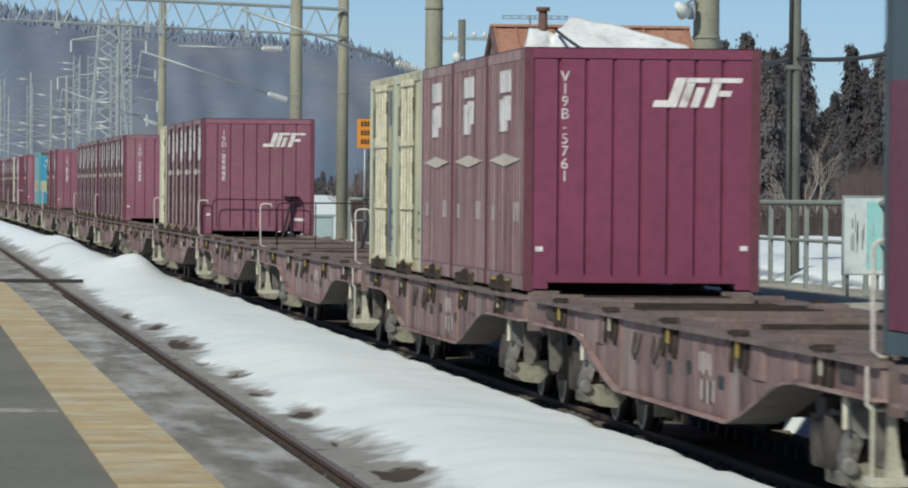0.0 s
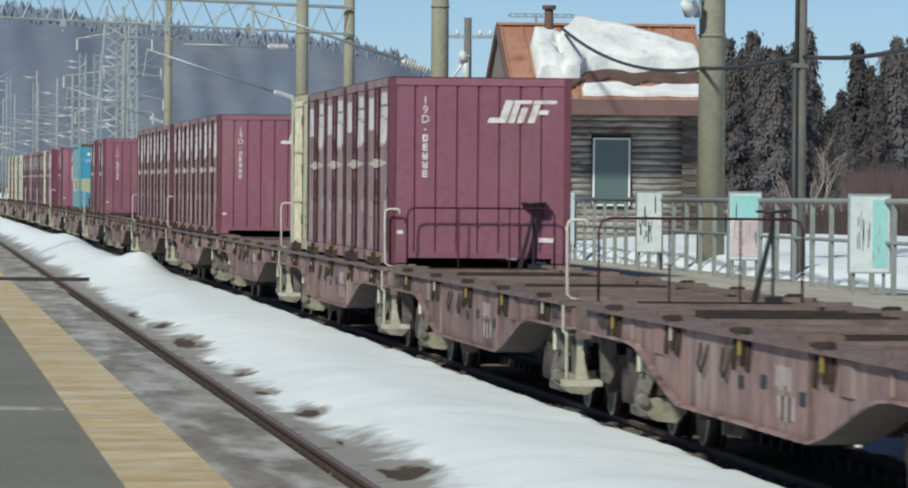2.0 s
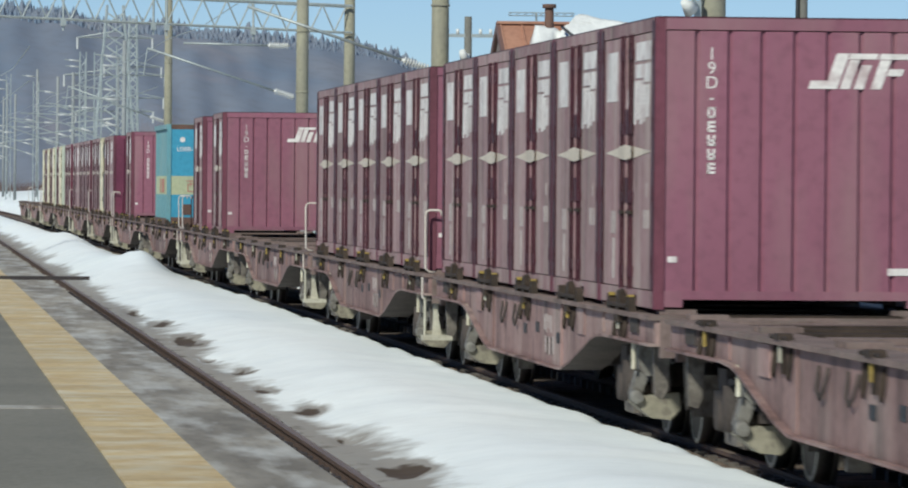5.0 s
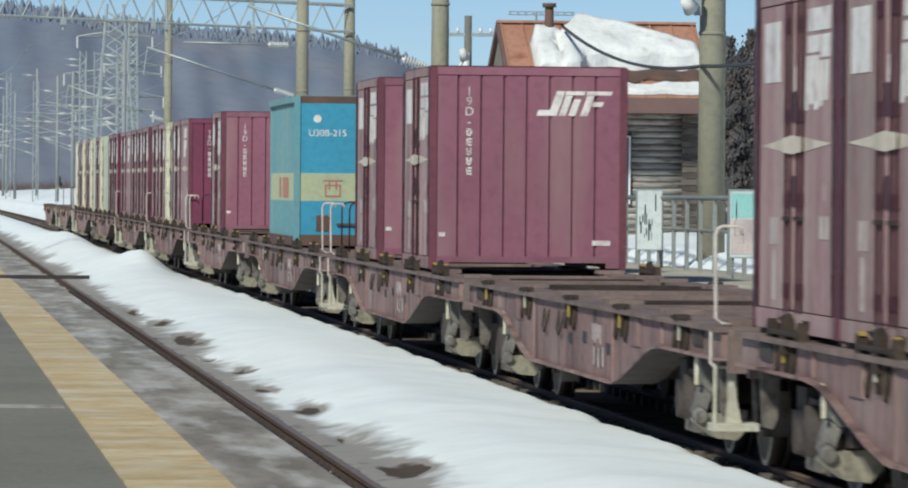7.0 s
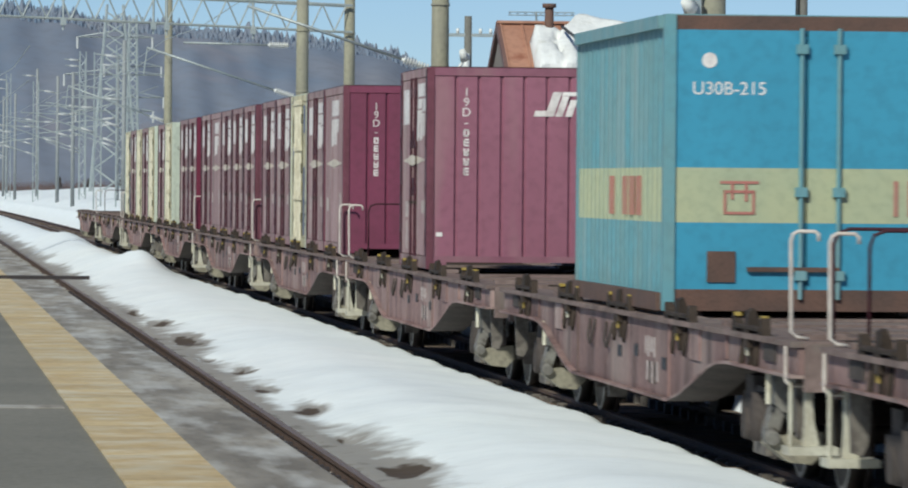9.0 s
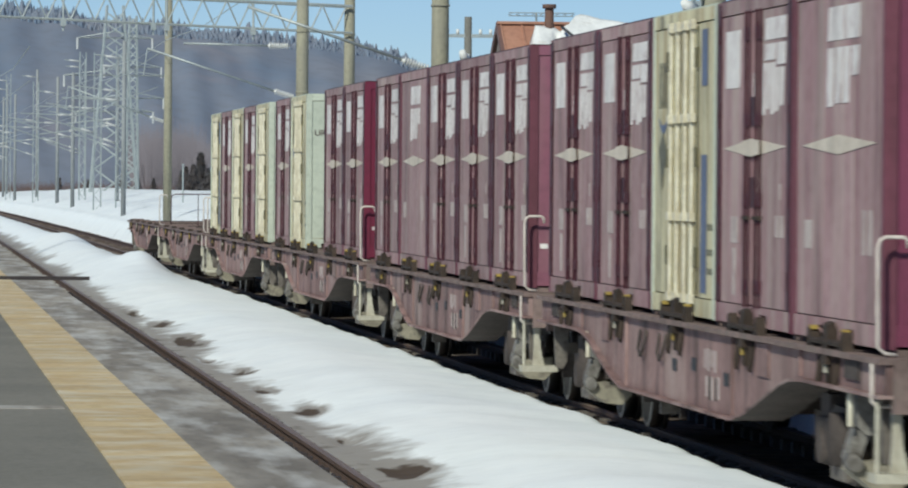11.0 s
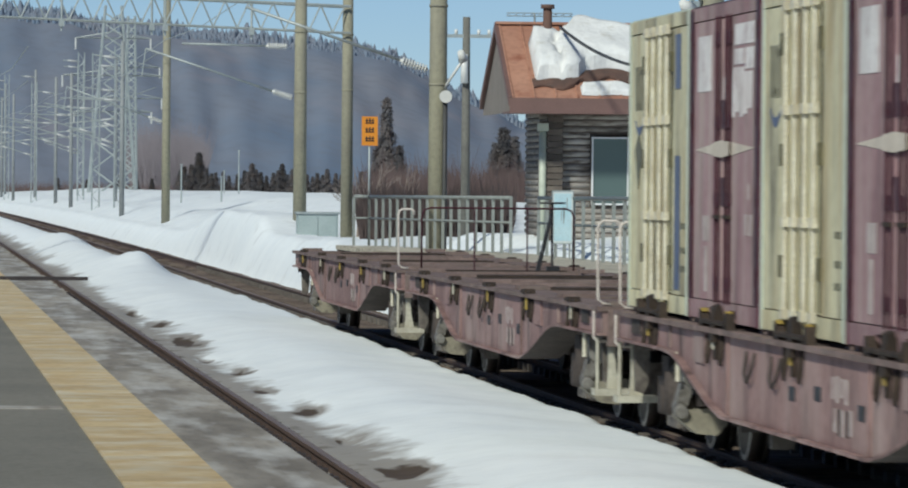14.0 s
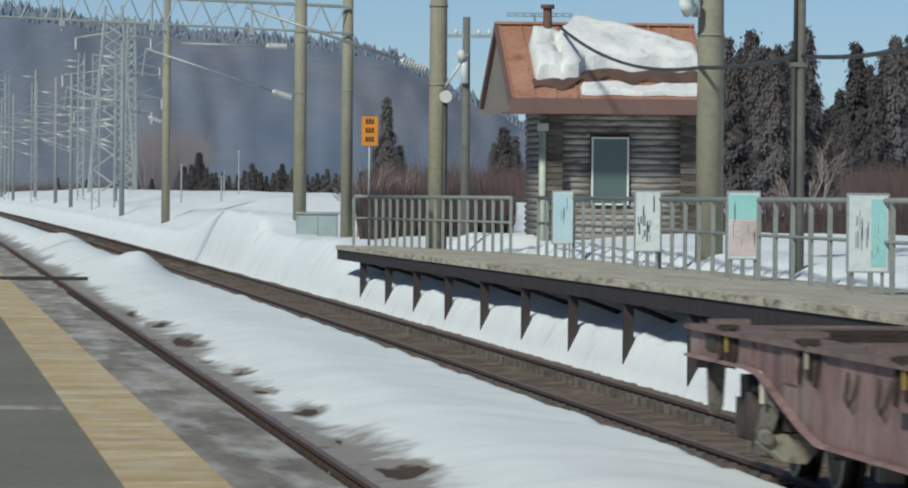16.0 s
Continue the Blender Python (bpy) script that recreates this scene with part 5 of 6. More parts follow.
# ---------- log hut ----------
WX0, WX1, WY0, WY1, WZ0, WZ1 = 12.22, 14.82, 104.3, 108.4, 0.85, 3.72
hut = thing("log_hut", "small weathered log hut with snow-laden copper-red roof", "hut")
LR = 0.064
nlog = int((WZ1 - WZ0) / (LR * 1.9))


def log_mesh(length, axis, ext):
    bm = bmesh.new()
    a, b = -length / 2 - ext, length / 2 + ext
    rod(bm, (a, 0, 0) if axis == "x" else (0, a, 0), (b, 0, 0) if axis == "x" else (0, b, 0), LR, n=10)
    return mesh_of("log", bm, M["log"])


# dark wall core, seen in the joints between the logs
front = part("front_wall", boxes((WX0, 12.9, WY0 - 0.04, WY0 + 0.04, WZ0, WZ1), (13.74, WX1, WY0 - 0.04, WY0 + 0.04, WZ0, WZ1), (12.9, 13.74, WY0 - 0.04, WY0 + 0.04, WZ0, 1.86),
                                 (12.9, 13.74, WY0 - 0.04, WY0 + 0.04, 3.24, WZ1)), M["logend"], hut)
lx, ly = log_mesh(WX1 - WX0, "x", 0.28), log_mesh(WY1 - WY0, "y", 0.28)
half = log_mesh(12.93 - WX0, "x", 0.0)
half_r = log_mesh(WX1 - 13.71, "x", 0.0)
stub = log_mesh(0.28, "x", 0.0)
for i in range(nlog):
    z = WZ0 + LR + i * LR * 1.9
    if 1.80 < z < 3.28:
        part("log", half, M["log"], front, "", pose((WX0 + 12.93) / 2, WY0, z))
        part("log", half_r, M["log"], front, "", pose((WX1 + 13.71) / 2, WY0, z))
        part("log_stub", stub, M["log"], front, "", pose(WX0 - 0.14, WY0, z))
        part("log_stub", stub, M["log"], front, "", pose(WX1 + 0.14, WY0, z))
    else:
        part("log", lx, M["log"], front, "", pose((WX0 + WX1) / 2, WY0, z))
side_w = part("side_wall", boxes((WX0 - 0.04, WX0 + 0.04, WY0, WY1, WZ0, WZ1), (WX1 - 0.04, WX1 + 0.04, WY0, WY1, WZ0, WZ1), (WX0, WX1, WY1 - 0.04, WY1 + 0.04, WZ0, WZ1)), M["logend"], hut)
for i in range(nlog):
    z = WZ0 + LR * 1.95 + i * LR * 1.9
    if z < WZ1 - 0.05:
        part("log", ly, M["log"], side_w, "", pose(WX0, (WY0 + WY1) / 2, z))
        part("log", ly, M["log"], side_w, "", pose(WX1, (WY0 + WY1) / 2, z))
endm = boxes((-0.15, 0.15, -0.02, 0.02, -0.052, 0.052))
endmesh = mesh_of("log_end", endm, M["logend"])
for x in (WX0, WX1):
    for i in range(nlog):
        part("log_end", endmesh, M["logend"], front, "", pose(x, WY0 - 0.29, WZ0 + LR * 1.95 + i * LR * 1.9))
part("jamb", boxes((12.9, 12.955, WY0 - 0.05, WY0 + 0.1, 1.85, 3.25), (13.685, 13.74, WY0 - 0.05, WY0 + 0.1, 1.85, 3.25)), M["logend"], hut)
win = part("window", boxes((12.955, 13.685, WY0 - 0.135, WY0 - 0.06, 1.88, 1.915), (12.955, 13.685, WY0 - 0.135, WY0 - 0.06, 3.165, 3.20), (12.955, 12.99, WY0 - 0.135, WY0 - 0.06, 1.915, 3.165),
                           (13.65, 13.685, WY0 - 0.135, WY0 - 0.06, 1.915, 3.165)), M["window_white"], hut, "white-framed window")
part("pane", boxes((12.99, 13.65, WY0 - 0.105, WY0 - 0.09, 1.915, 3.165)), M["glass"], win)
# roof: ridge along x, eaves towards the camera and away from it
RX0, RX1, RY0, RYM, RY1, RZE, RZR = 11.22, 15.15, 103.0, 105.7, 108.4, 3.93, 5.42
slope = (RZR - RZE) / (RYM - RY0)
for ya, yb, za, zb in ((RY0, RYM, RZE, RZR), (RYM, RY1, RZR, RZE)):
    bm = bmesh.new()
    prism(bm, [(ya, za), (yb, zb), (yb, zb - 0.07), (ya, za - 0.07)], "x", RX0, RX1)
    rf = part("roof_slope", bm, M["roof"], hut)
    x = RX0 + 0.05
    while x < RX1:
        bm = bmesh.new()
        prism(bm, [(ya, za + 0.035), (yb, zb + 0.035), (yb, zb - 0.01), (ya, za - 0.01)], "x", x, x + 0.03)
        part("standing_seam", bm, M["roof"], rf)
        x += 0.42
part("fascia", boxes((RX0, RX1, RY0 - 0.03, RY0 - 0.003, RZE - 0.30, RZE - 0.005)), M["fascia"], hut)
part("soffit", boxes((RX0, RX1, RY0, RY0 + 1.3, RZE - 0.30, RZE - 0.26)), M["fascia"], hut)
bm = bmesh.new()
prism(bm, [(RY0, RZE - 0.28), (RY1, RZE - 0.28), (RY1, RZE - 0.08), (RYM, RZR - 0.08), (RY0, RZE - 0.08)], "x", RX0 + 0.06, RX0 + 0.10)
part("gable_board", bm, M["gable"], hut)
for ya, yb, za, zb in ((RY0, RYM, RZE, RZR), (RYM, RY1, RZR, RZE)):
    bm = bmesh.new()
    prism(bm, [(ya, za + 0.02), (yb, zb + 0.02), (yb, zb - 0.16), (ya, za - 0.16)], "x", RX0 - 0.02, RX0 + 0.055)
    part("barge_board", bm, M["fascia"], hut)
part("ridge_cap", boxes((RX0, RX1, RYM - 0.12, RYM + 0.12, RZR - 0.01, RZR + 0.04)), M["roof"], hut)
bm = bmesh.new()
rod(bm, (11.98, 104.0, 0.9), (11.98, 104.0, 3.3), 0.07, n=10)
box(bm, 11.88, 12.08, 103.9, 104.1, 3.3, 3.45)
part("downpipe", bm, M["cream_end"], hut, "pale white downpipe")
part("base", boxes((WX0 - 0.2, WX1 + 0.2, WY0 - 0.2, WY1 + 0.2, 0.1, WZ0 + 0.02)), M["concrete"], hut)


def roof_snow(name, x0, x1, d0, d1, thick, label, ragged, mat="roofsnow", kind="snow"):
    """A slab of snow on the near roof slope; d is the distance from the eave along the plan."""
    us, vs = [i / 40 for i in range(41)], [j / 16 for j in range(17)]
    bm = bmesh.new()
    top, bot = [], []
    for v in vs:
        for u in us:
            x = x0 + (x1 - x0) * u
            hi = d1(u) if callable(d1) else d1
            lo = d0(u) if callable(d0) else d0
            d = lo + (hi - lo) * v + nz(x, v * 2, 2.0, 3.0) * ragged * (1 - v)
            z = RZE + d * slope
            rim = min(smooth(0, 0.015, u) * smooth(0, 0.06, 1 - u), 1) * smooth(0, 0.09, 1 - v) * (0.75 + 0.25 * smooth(0, 0.10, v))
            t = thick * rim + nz(x, d, 1.5, 7.0) * 0.06 * rim + nz(x, d, 5.0, 2.0) * 0.02 * rim
            crack = math.exp(-((x - 12.28 - 0.05 * math.sin(v * 9)) / 0.035) ** 2) * 0.75
            top.append(bm.verts.new((x, RY0 + d, z + 0.03 + t * (1 - crack))))
            bot.append(bm.verts.new((x, RY0 + d, z + 0.02)))
    n = len(us)
    for j in range(len(vs) - 1):
        for i in range(n - 1):
            for vv in (top, bot):
                f = bm.faces.new((vv[j * n + i], vv[j * n + i + 1], vv[(j + 1) * n + i + 1], vv[(j + 1) * n + i]))
                f.smooth = True
    for i in range(n - 1):
        bm.faces.new((top[i], bot[i], bot[i + 1], top[i + 1]))
        k = (len(vs) - 1) * n
        bm.faces.new((top[k + i], top[k + i + 1], bot[k + i + 1], bot[k + i]))
    for j in range(len(vs) - 1):
        bm.faces.new((top[j * n], top[(j + 1) * n], bot[(j + 1) * n], bot[j * n]))
        k = n - 1
        bm.faces.new((top[j * n + k], bot[j * n + k], bot[(j + 1) * n + k], top[(j + 1) * n + k]))
    tagged(new(name, mesh_of(name, bm, M[mat])), label, kind, kind="stuff")


roof_snow("roof_snow", 11.78, 15.12, lambda u: 0.55 + 0.35 * smooth(0.24, 0.30, u), lambda u: 1.92 + 0.25 * smooth(0.2, 0.28, u) + 0.22 * math.exp(-((u - 0.33) / 0.09) ** 2) - 0.9 * smooth(0.4, 1.0, u),
          0.42, "thick slab of old snow on the hut's roof", 0.12)
roof_snow("wet_litter", 11.70, 15.1, lambda u: 0.34 + 0.06 * math.sin(u * 31) + 0.25 * smooth(0.24, 0.30, u) - 0.1 * u, lambda u: 0.62 + 0.35 * smooth(0.24, 0.30, u), 0.05, "dark wet litter at the foot of the roof snow", 0.14, "rustbrown", "litter")
roof_snow("eave_snow", 12.62, 15.12, 0.06, lambda u: 0.36 + 0.05 * math.sin(u * 9), 0.10, "thin strip of snow along the hut's eave", 0.05)

ch = thing("stove_chimney", "rusty dark brown stove chimney on the hut's roof", "chimney", m=pose(12.14, 104.75, RZE + 1.78 * slope))
bm = bmesh.new()
rod(bm, (0, 0, -0.1), (0, 0, 0.86), 0.10, 0.085, n=12)
rod(bm, (0, 0, 0.78), (0, 0, 0.86), 0.135, n=12)
part("pipe", bm, M["rustbrown"], ch)
bm = bmesh.new()
for a in (0.4, 2.9, 4.4, 5.6):
    rod(bm, (0, 0, 0.42), (0.36 * math.cos(a), 0.3 * math.sin(a), -0.12 + 0.3 * math.sin(a) * slope), 0.025, n=6)
part("stay", bm, M["rustbrown"], ch)
part("flashing", boxes((-0.2, 0.22, -0.28, 0.1, -0.1, 0.06)), M["rustbrown"], ch)
an = thing("aerial", "thin grey television aerial behind the hut's ridge", "aerial", m=pose(12.15, 106.2, 5.15))
bm = bmesh.new()
rod(bm, (-0.1, 0, -0.4), (-0.1, 0, 0.5), 0.02, n=6)
part("mast", bm, M["galv"], an)
bm = bmesh.new()
for z in (0.44, 0.50):
    rod(bm, (-0.65, 0, z), (0.65, 0, z), 0.010, n=5)
for i in range(9):
    rod(bm, (-0.62 + i * 0.155, -0.25, 0.47), (-0.62 + i * 0.155, 0.25, 0.47), 0.008, n=5)
part("boom", bm, M["galv"], an)


# ---------- poles, gantry, wires ----------
def concrete_pole(x, y, z0, z1, r, label):
    p = thing("concrete_pole", label, "pole", "line-side poles", m=pose(x, y, z0))
    bm = bmesh.new()
    rod(bm, (0, 0, -0.5), (0, 0, z1 - z0), r * 1.06, r * 0.86, n=20)
    part("shaft", bm, M["pole"], p)
    for h in (0.45, 0.62):
        bm = bmesh.new()
        rod(bm, (0, 0, (z1 - z0) * h), (0, 0, (z1 - z0) * h + 0.05), r * 1.02, n=20)
        part("band", bm, M["pole"], p)
    return p


pa = concrete_pole(11.90, 81.2, 0.7, 9.2, 0.205, "pale concrete pole standing behind the platform fence")
lamp = thing("platform_lamp", "white platform lamp on an arm of the concrete pole", "lamp", m=pose(11.55, 80.9, 4.93))
bm = bmesh.new()
rod(bm, (-0.02, 0, -0.02), (-0.16, -0.12, 0.10), 0.13, 0.05, n=14)
part("shade", bm, M["insul"], lamp, "white lamp shade")
bm = bmesh.new()
pipe(bm, [(-0.1, -0.05, 0.06), (0.14, 0.1, 0.2), (0.2, 0.25, 0.02)], 0.022)
box(bm, 0.03, 0.13, -0.02, 0.08, -0.12, 0.12)
part("arm", bm, M["galv"], lamp)
sp = thing("steel_pole", "thin grey steel pole with dark conduit behind the fence", "pole", "line-side poles", m=pose(11.72, 72.0, 0.7))
bm = bmesh.new()
rod(bm, (0.06, 0, -0.3), (0.06, 0, 6.0), 0.062, 0.055, n=14)
part("shaft", bm, M["darkpole"], sp)
bm = bmesh.new()
rod(bm, (-0.045, -0.03, -0.3), (-0.045, -0.03, 3.2), 0.038, n=8)
rod(bm, (-0.03, -0.03, 3.2), (-0.01, -0.03, 6.0), 0.026, n=8)
part("conduit", bm, M["cable"], sp)
part("clamp", boxes((-0.09, 0.13, -0.075, 0.075, 3.17, 3.23)), M["darkpole"], sp)

pc = concrete_pole(10.56, 110.5, 0.0, 9.5, 0.19, "concrete catenary pole with a dark cable pipe")
bm = bmesh.new()
rod(bm, (0.13, -0.2, 0), (0.13, -0.2, 4.0), 0.05, n=8)
part("cable_pipe", bm, M["cable"], pc)
bm = bmesh.new()
rod(bm, (0.13, -0.26, 4.05), (0.13, -0.32, 4.05), 0.13, n=14)
part("round_plate", bm, M["insul"], pc, "round white plate")
bm = bmesh.new()
pipe(bm, [(0.1, -0.1, 4.2), (0.35, -0.2, 4.6), (0.55, -0.2, 4.9)], 0.03)
rod(bm, (0.5, -0.2, 4.8), (0.42, -0.3, 4.98), 0.11, 0.06, n=12)
part("lamp_arm", bm, M["insul"], pc, "small white lamp on an arm")
concrete_pole(12.83, 163.0, 0.6, 10.5, 0.175, "concrete pole carrying a catenary gantry")
concrete_pole(10.50, 150.0, 0.3, 10.2, 0.18, "concrete catenary pole standing in the snow bank")
concrete_pole(9.95, 220.0, 0.3, 11.2, 0.17, "concrete catenary pole in deep snow")
tp = thing("telegraph_pole", "thin dark telegraph pole with a crossarm", "pole", "line-side poles", m=pose(13.1, 130, 0.5))
bm = bmesh.new()
rod(bm, (0, 0, 0), (0, 0, 5.8), 0.12, 0.09, n=12)
part("shaft", bm, M["darkpole"], tp)
part("crossarm", boxes((-0.55, 0.6, -0.05, 0.05, 5.3, 5.38)), M["galv"], tp)
bm = bmesh.new()
for x in (-0.5, -0.25, 0.3, 0.55):
    rod(bm, (x, 0, 5.38), (x, 0, 5.5), 0.04, n=8)
rod(bm, (-0.06, -0.15, 4.9), (-0.06, -0.15, 4.2), 0.09, n=10)
part("insulator", bm, M["insul"], tp)


def cantilever(name_label, foot, tip, top_tip, r=0.03):
    """Slanting catenary bracket: a tube ending at a porcelain insulator on the pole."""
    c = thing("catenary_bracket", name_label, "bracket", "catenary brackets")
    foot, tip = Vector(foot), Vector(tip)
    d = (tip - foot).normalized()
    bm = bmesh.new()
    rod(bm, foot + d * 0.62, tip, r, n=8)
    part("tube", bm, M["galv"], c)
    bm = bmesh.new()
    rod(bm, foot + d * 0.02, foot + d * 0.62, 0.035, n=8)
    for i in range(9):
        rod(bm, foot + d * (0.06 + i * 0.06), foot + d * (0.09 + i * 0.06), 0.085, n=12)
    part("insulator", bm, M["insul"], c, "ribbed white insulator")
    if top_tip:
        bm = bmesh.new()
        rod(bm, tip, top_tip, 0.018, n=6)
        part("drop_tube", bm, M["galv"], c)


cantilever("grey catenary bracket on the concrete pole", (10.36, 110.5, 4.60), (6.6, 110.5, 5.85), None)
cantilever("slanting catenary bracket on the pole in the snow", (10.30, 150, 4.62), (6.2, 150, 5.95), (6.1, 150, 5.2))
cantilever("level catenary bracket on the pole in the snow", (10.15, 150, 6.05), (7.2, 150, 6.10), None)
cantilever("slanting catenary bracket far along the line", (9.8, 220, 4.7), (5.9, 220, 6.1), (5.8, 220, 5.2))

gan = thing("catenary_gantry", "grey steel lattice gantry over the tracks", "gantry")


def gz(x, top):
    return 6.80 + (12.8 - x) * 0.036 + (0.80 if top else 0.0)


bm = bmesh.new()
for top in (False, True):
    for y in (162.7, 163.3):
        rod(bm, (12.9, y, gz(12.9, top)), (-6, y, gz(-6, top)), 0.045 if top else 0.03, n=6)
part("chord", bm, M["galv"], gan)
bm = bmesh.new()
x = 12.7
while x > -5.5:
    for x1, x2, up in ((x, x - 0.36, True), (x - 0.36, x - 0.72, False)):
        bm = bmesh.new()
        rod(bm, (x1, 162.7, gz(x1, up)), (x2, 162.7, gz(x2, not up)), 0.026, n=5)
        part("diagonal", bm, M["galv"], gan)
    x -= 0.72
bm = bmesh.new()
for x in (9.9, 7.3, 6.9, 4.2):
    rod(bm, (x, 162.7, gz(x, False) + 0.75), (x, 162.7, gz(x, False) - 0.35), 0.035, n=6)
    box(bm, x - 0.08, x + 0.08, 162.6, 162.8, gz(x, False) - 0.2, gz(x, False))
part("hanger", bm, M["galv"], gan)["kind"] = "stuff"
bm = bmesh.new()
rod(bm, (-4.9, 163, 0), (-4.9, 163, 8.5), 0.17, n=12)
part("far_leg", bm, M["pole"], gan)


def cable_line(pts, r, label, name="overhead_cable", mat="cable"):
    bm = bmesh.new()
    pipe(bm, pts, r, 6)
    return tagged(new(name, mesh_of(name, bm, M[mat])), label, "cable")


def sag(p, q, drop, n=14):
    p, q = Vector(p), Vector(q)
    return [p.lerp(q, i / n) - Vector((0, 0, drop * 4 * (i / n) * (1 - i / n))) for i in range(n + 1)]


cable_line(sag((12.35, 104.4, 5.32), (11.72, 81.0, 4.05), 0.30), 0.030, "thick black cable sagging from the hut's roof")
cable_line(sag((11.72, 81.0, 4.05), (11.72, 72.0, 4.02), 0.05), 0.030, "thick black cable between two poles")
cable_line(sag((11.80, 72.0, 4.02), (11.5, 62.0, 3.90), 0.06), 0.030, "thick black cable running off from the steel pole")
for dx, z, r in ((0.0, 5.15, 0.010), (0.05, 5.95, 0.012), (2.6, 7.6, 0.012), (-3.9, 5.3, 0.010), (-3.9, 6.1, 0.012)):
    pts = []
    for s in span((165, 640, 24)):
        p, th = on_track(s, dx)
        p.z = z + (0.25 * abs(math.sin(s / 48 * math.pi)) if z > 5.6 else 0)
        pts.append(p)
    cable_line(pts, r * 1.2, "thin grey overhead wire along the line", "overhead_wire", "galv")


def far_mast(s, lat, h, arms, lattice):
    """Distant line-side mast with brackets reaching over the tracks."""
    p, th = on_track(s, lat, 0.6)
    m = thing("catenary_mast", "distant grey catenary mast with white insulators", "pole", "distant catenary masts", m=Matrix.Translation(p))
    bm = bmesh.new()
    if lattice:
        for dx, dy in ((-0.2, -0.2), (0.2, -0.2), (0.2, 0.2), (-0.2, 0.2)):
            rod(bm, (dx, dy, -0.5), (dx, dy, h), 0.035, n=5)
        z, k = 0.0, 1
        while z < h - 0.5:
            rod(bm, (-0.2 * k, -0.2, z), (0.2 * k, -0.2, z + 0.45), 0.02, n=4)
            rod(bm, (-0.2, -0.2 * k, z), (-0.2, 0.2 * k, z + 0.45), 0.02, n=4)
            z, k = z + 0.45, -k
        part("lattice_shaft", bm, M["galv"], m)
    else:
        rod(bm, (0, 0, -0.5), (0, 0, h), 0.13, 0.10, n=10)
        part("shaft", bm, M["fargrey"], m)
    for z0, ln, dz in arms:
        bm = bmesh.new()
        rod(bm, (-0.1, 0, z0), (-ln, 0, z0 + dz), 0.035, n=6)
        part("arm", bm, M["galv"], m)
        bm = bmesh.new()
        rod(bm, (-0.25, 0, z0 + dz * 0.25 / ln), (-0.9, 0, z0 + dz * 0.9 / ln), 0.06, n=8)
        part("insulator", bm, M["farpale"], m)


rng = random.Random(21)
for i, s in enumerate((262, 300, 332, 368, 410, 455, 500, 548, 600)):
    far_mast(s, 3.0 + rng.random() * 0.5, 9.5 - rng.random() * 1.5, [(4.3, 3.4, 1.0), (5.7, 3.2, 0.1)] if i % 3 else [(4.2, 3.2, 1.1), (5.6, 3.0, 0.1), (7.6, 1.4, 0.2)], i in (1, 4))
    if i in (2, 3, 5, 7):
        far_mast(s + 9, -5.8, 9.0, [(4.6, -3.0, 0.9), (5.8, -3.0, 0.1)], i == 3)


def pylon(x, y, h, base, waist, arms, label):
    t = thing("lattice_tower", label, "tower", "lattice towers", m=pose(x, y, 0.7))

    def half_w(z):
        return base * max(0.42 - z / h, 0.0) * 2.2 + waist * (1 - 0.35 * z / h)
    bm = bmesh.new()
    for sx in (-1, 1):
        for sy in (-1, 1):
            rod(bm, (sx * half_w(0), sy * half_w(0), -1), (sx * half_w(h), sy * half_w(h), h), 0.095, n=5)
    part("leg", bm, M["galv"], t)
    bm = bmesh.new()
    z = 0.0
    while z < h - 0.6:
        dz = max(half_w(z) * 1.3, 0.7)
        a, b = half_w(z), half_w(min(z + dz, h))
        for sy in (-1, 1):
            rod(bm, (-a, sy * a, z), (b, sy * b, min(z + dz, h)), 0.05, n=4)
            rod(bm, (a, sy * a, z), (-b, sy * b, min(z + dz, h)), 0.05, n=4)
        z += dz
    part("bracing", bm, M["galv"], t)["kind"] = "stuff"
    for z, w in arms:
        bm = bmesh.new()
        for sy in (-0.2, 0.2):
            rod(bm, (-w, 0, z), (w, 0, z), 0.05, n=5)
            rod(bm, (-w, 0, z), (0, sy, z + 0.5), 0.035, n=5)
            rod(bm, (w, 0, z), (0, sy, z + 0.5), 0.035, n=5)
        part("crossarm", bm, M["galv"], t)["kind"] = "stuff"
        bm = bmesh.new()
        for sx in (-1, 1):
            rod(bm, (sx * w, 0, z), (sx * (w + 0.2 * sx * 0), 0, z - 0.9), 0.09, n=6)
        part("insulator_string", bm, M["farpale"], t)


for s, lat, h, lt in ((285, 3.9, 8.8, True), (318, 5.2, 9.0, False), (350, 4.4, 10.0, True), (392, 6.0, 10.5, True), (430, 4.0, 10.5, False), (475, 3.0, 11, True), (520, 4.2, 11, False)):
    far_mast(s, lat, h, [(3.6, 2.6, 0.9), (5.0, 2.8, -0.3), (6.4, 2.4, 0.3), (h - 0.6, 1.2, 0.1)], lt)
pylon(14.85, 420, 15.2, 1.1, 0.95, ((12.7, 2.9), (9.8, 3.9), (7.0, 3.0)), "grey steel lattice tower with crossarms")
pylon(17.6, 455, 15.5, 0.1, 0.45, ((11.2, 2.4), (8.6, 2.6)), "slender grey steel lattice tower")

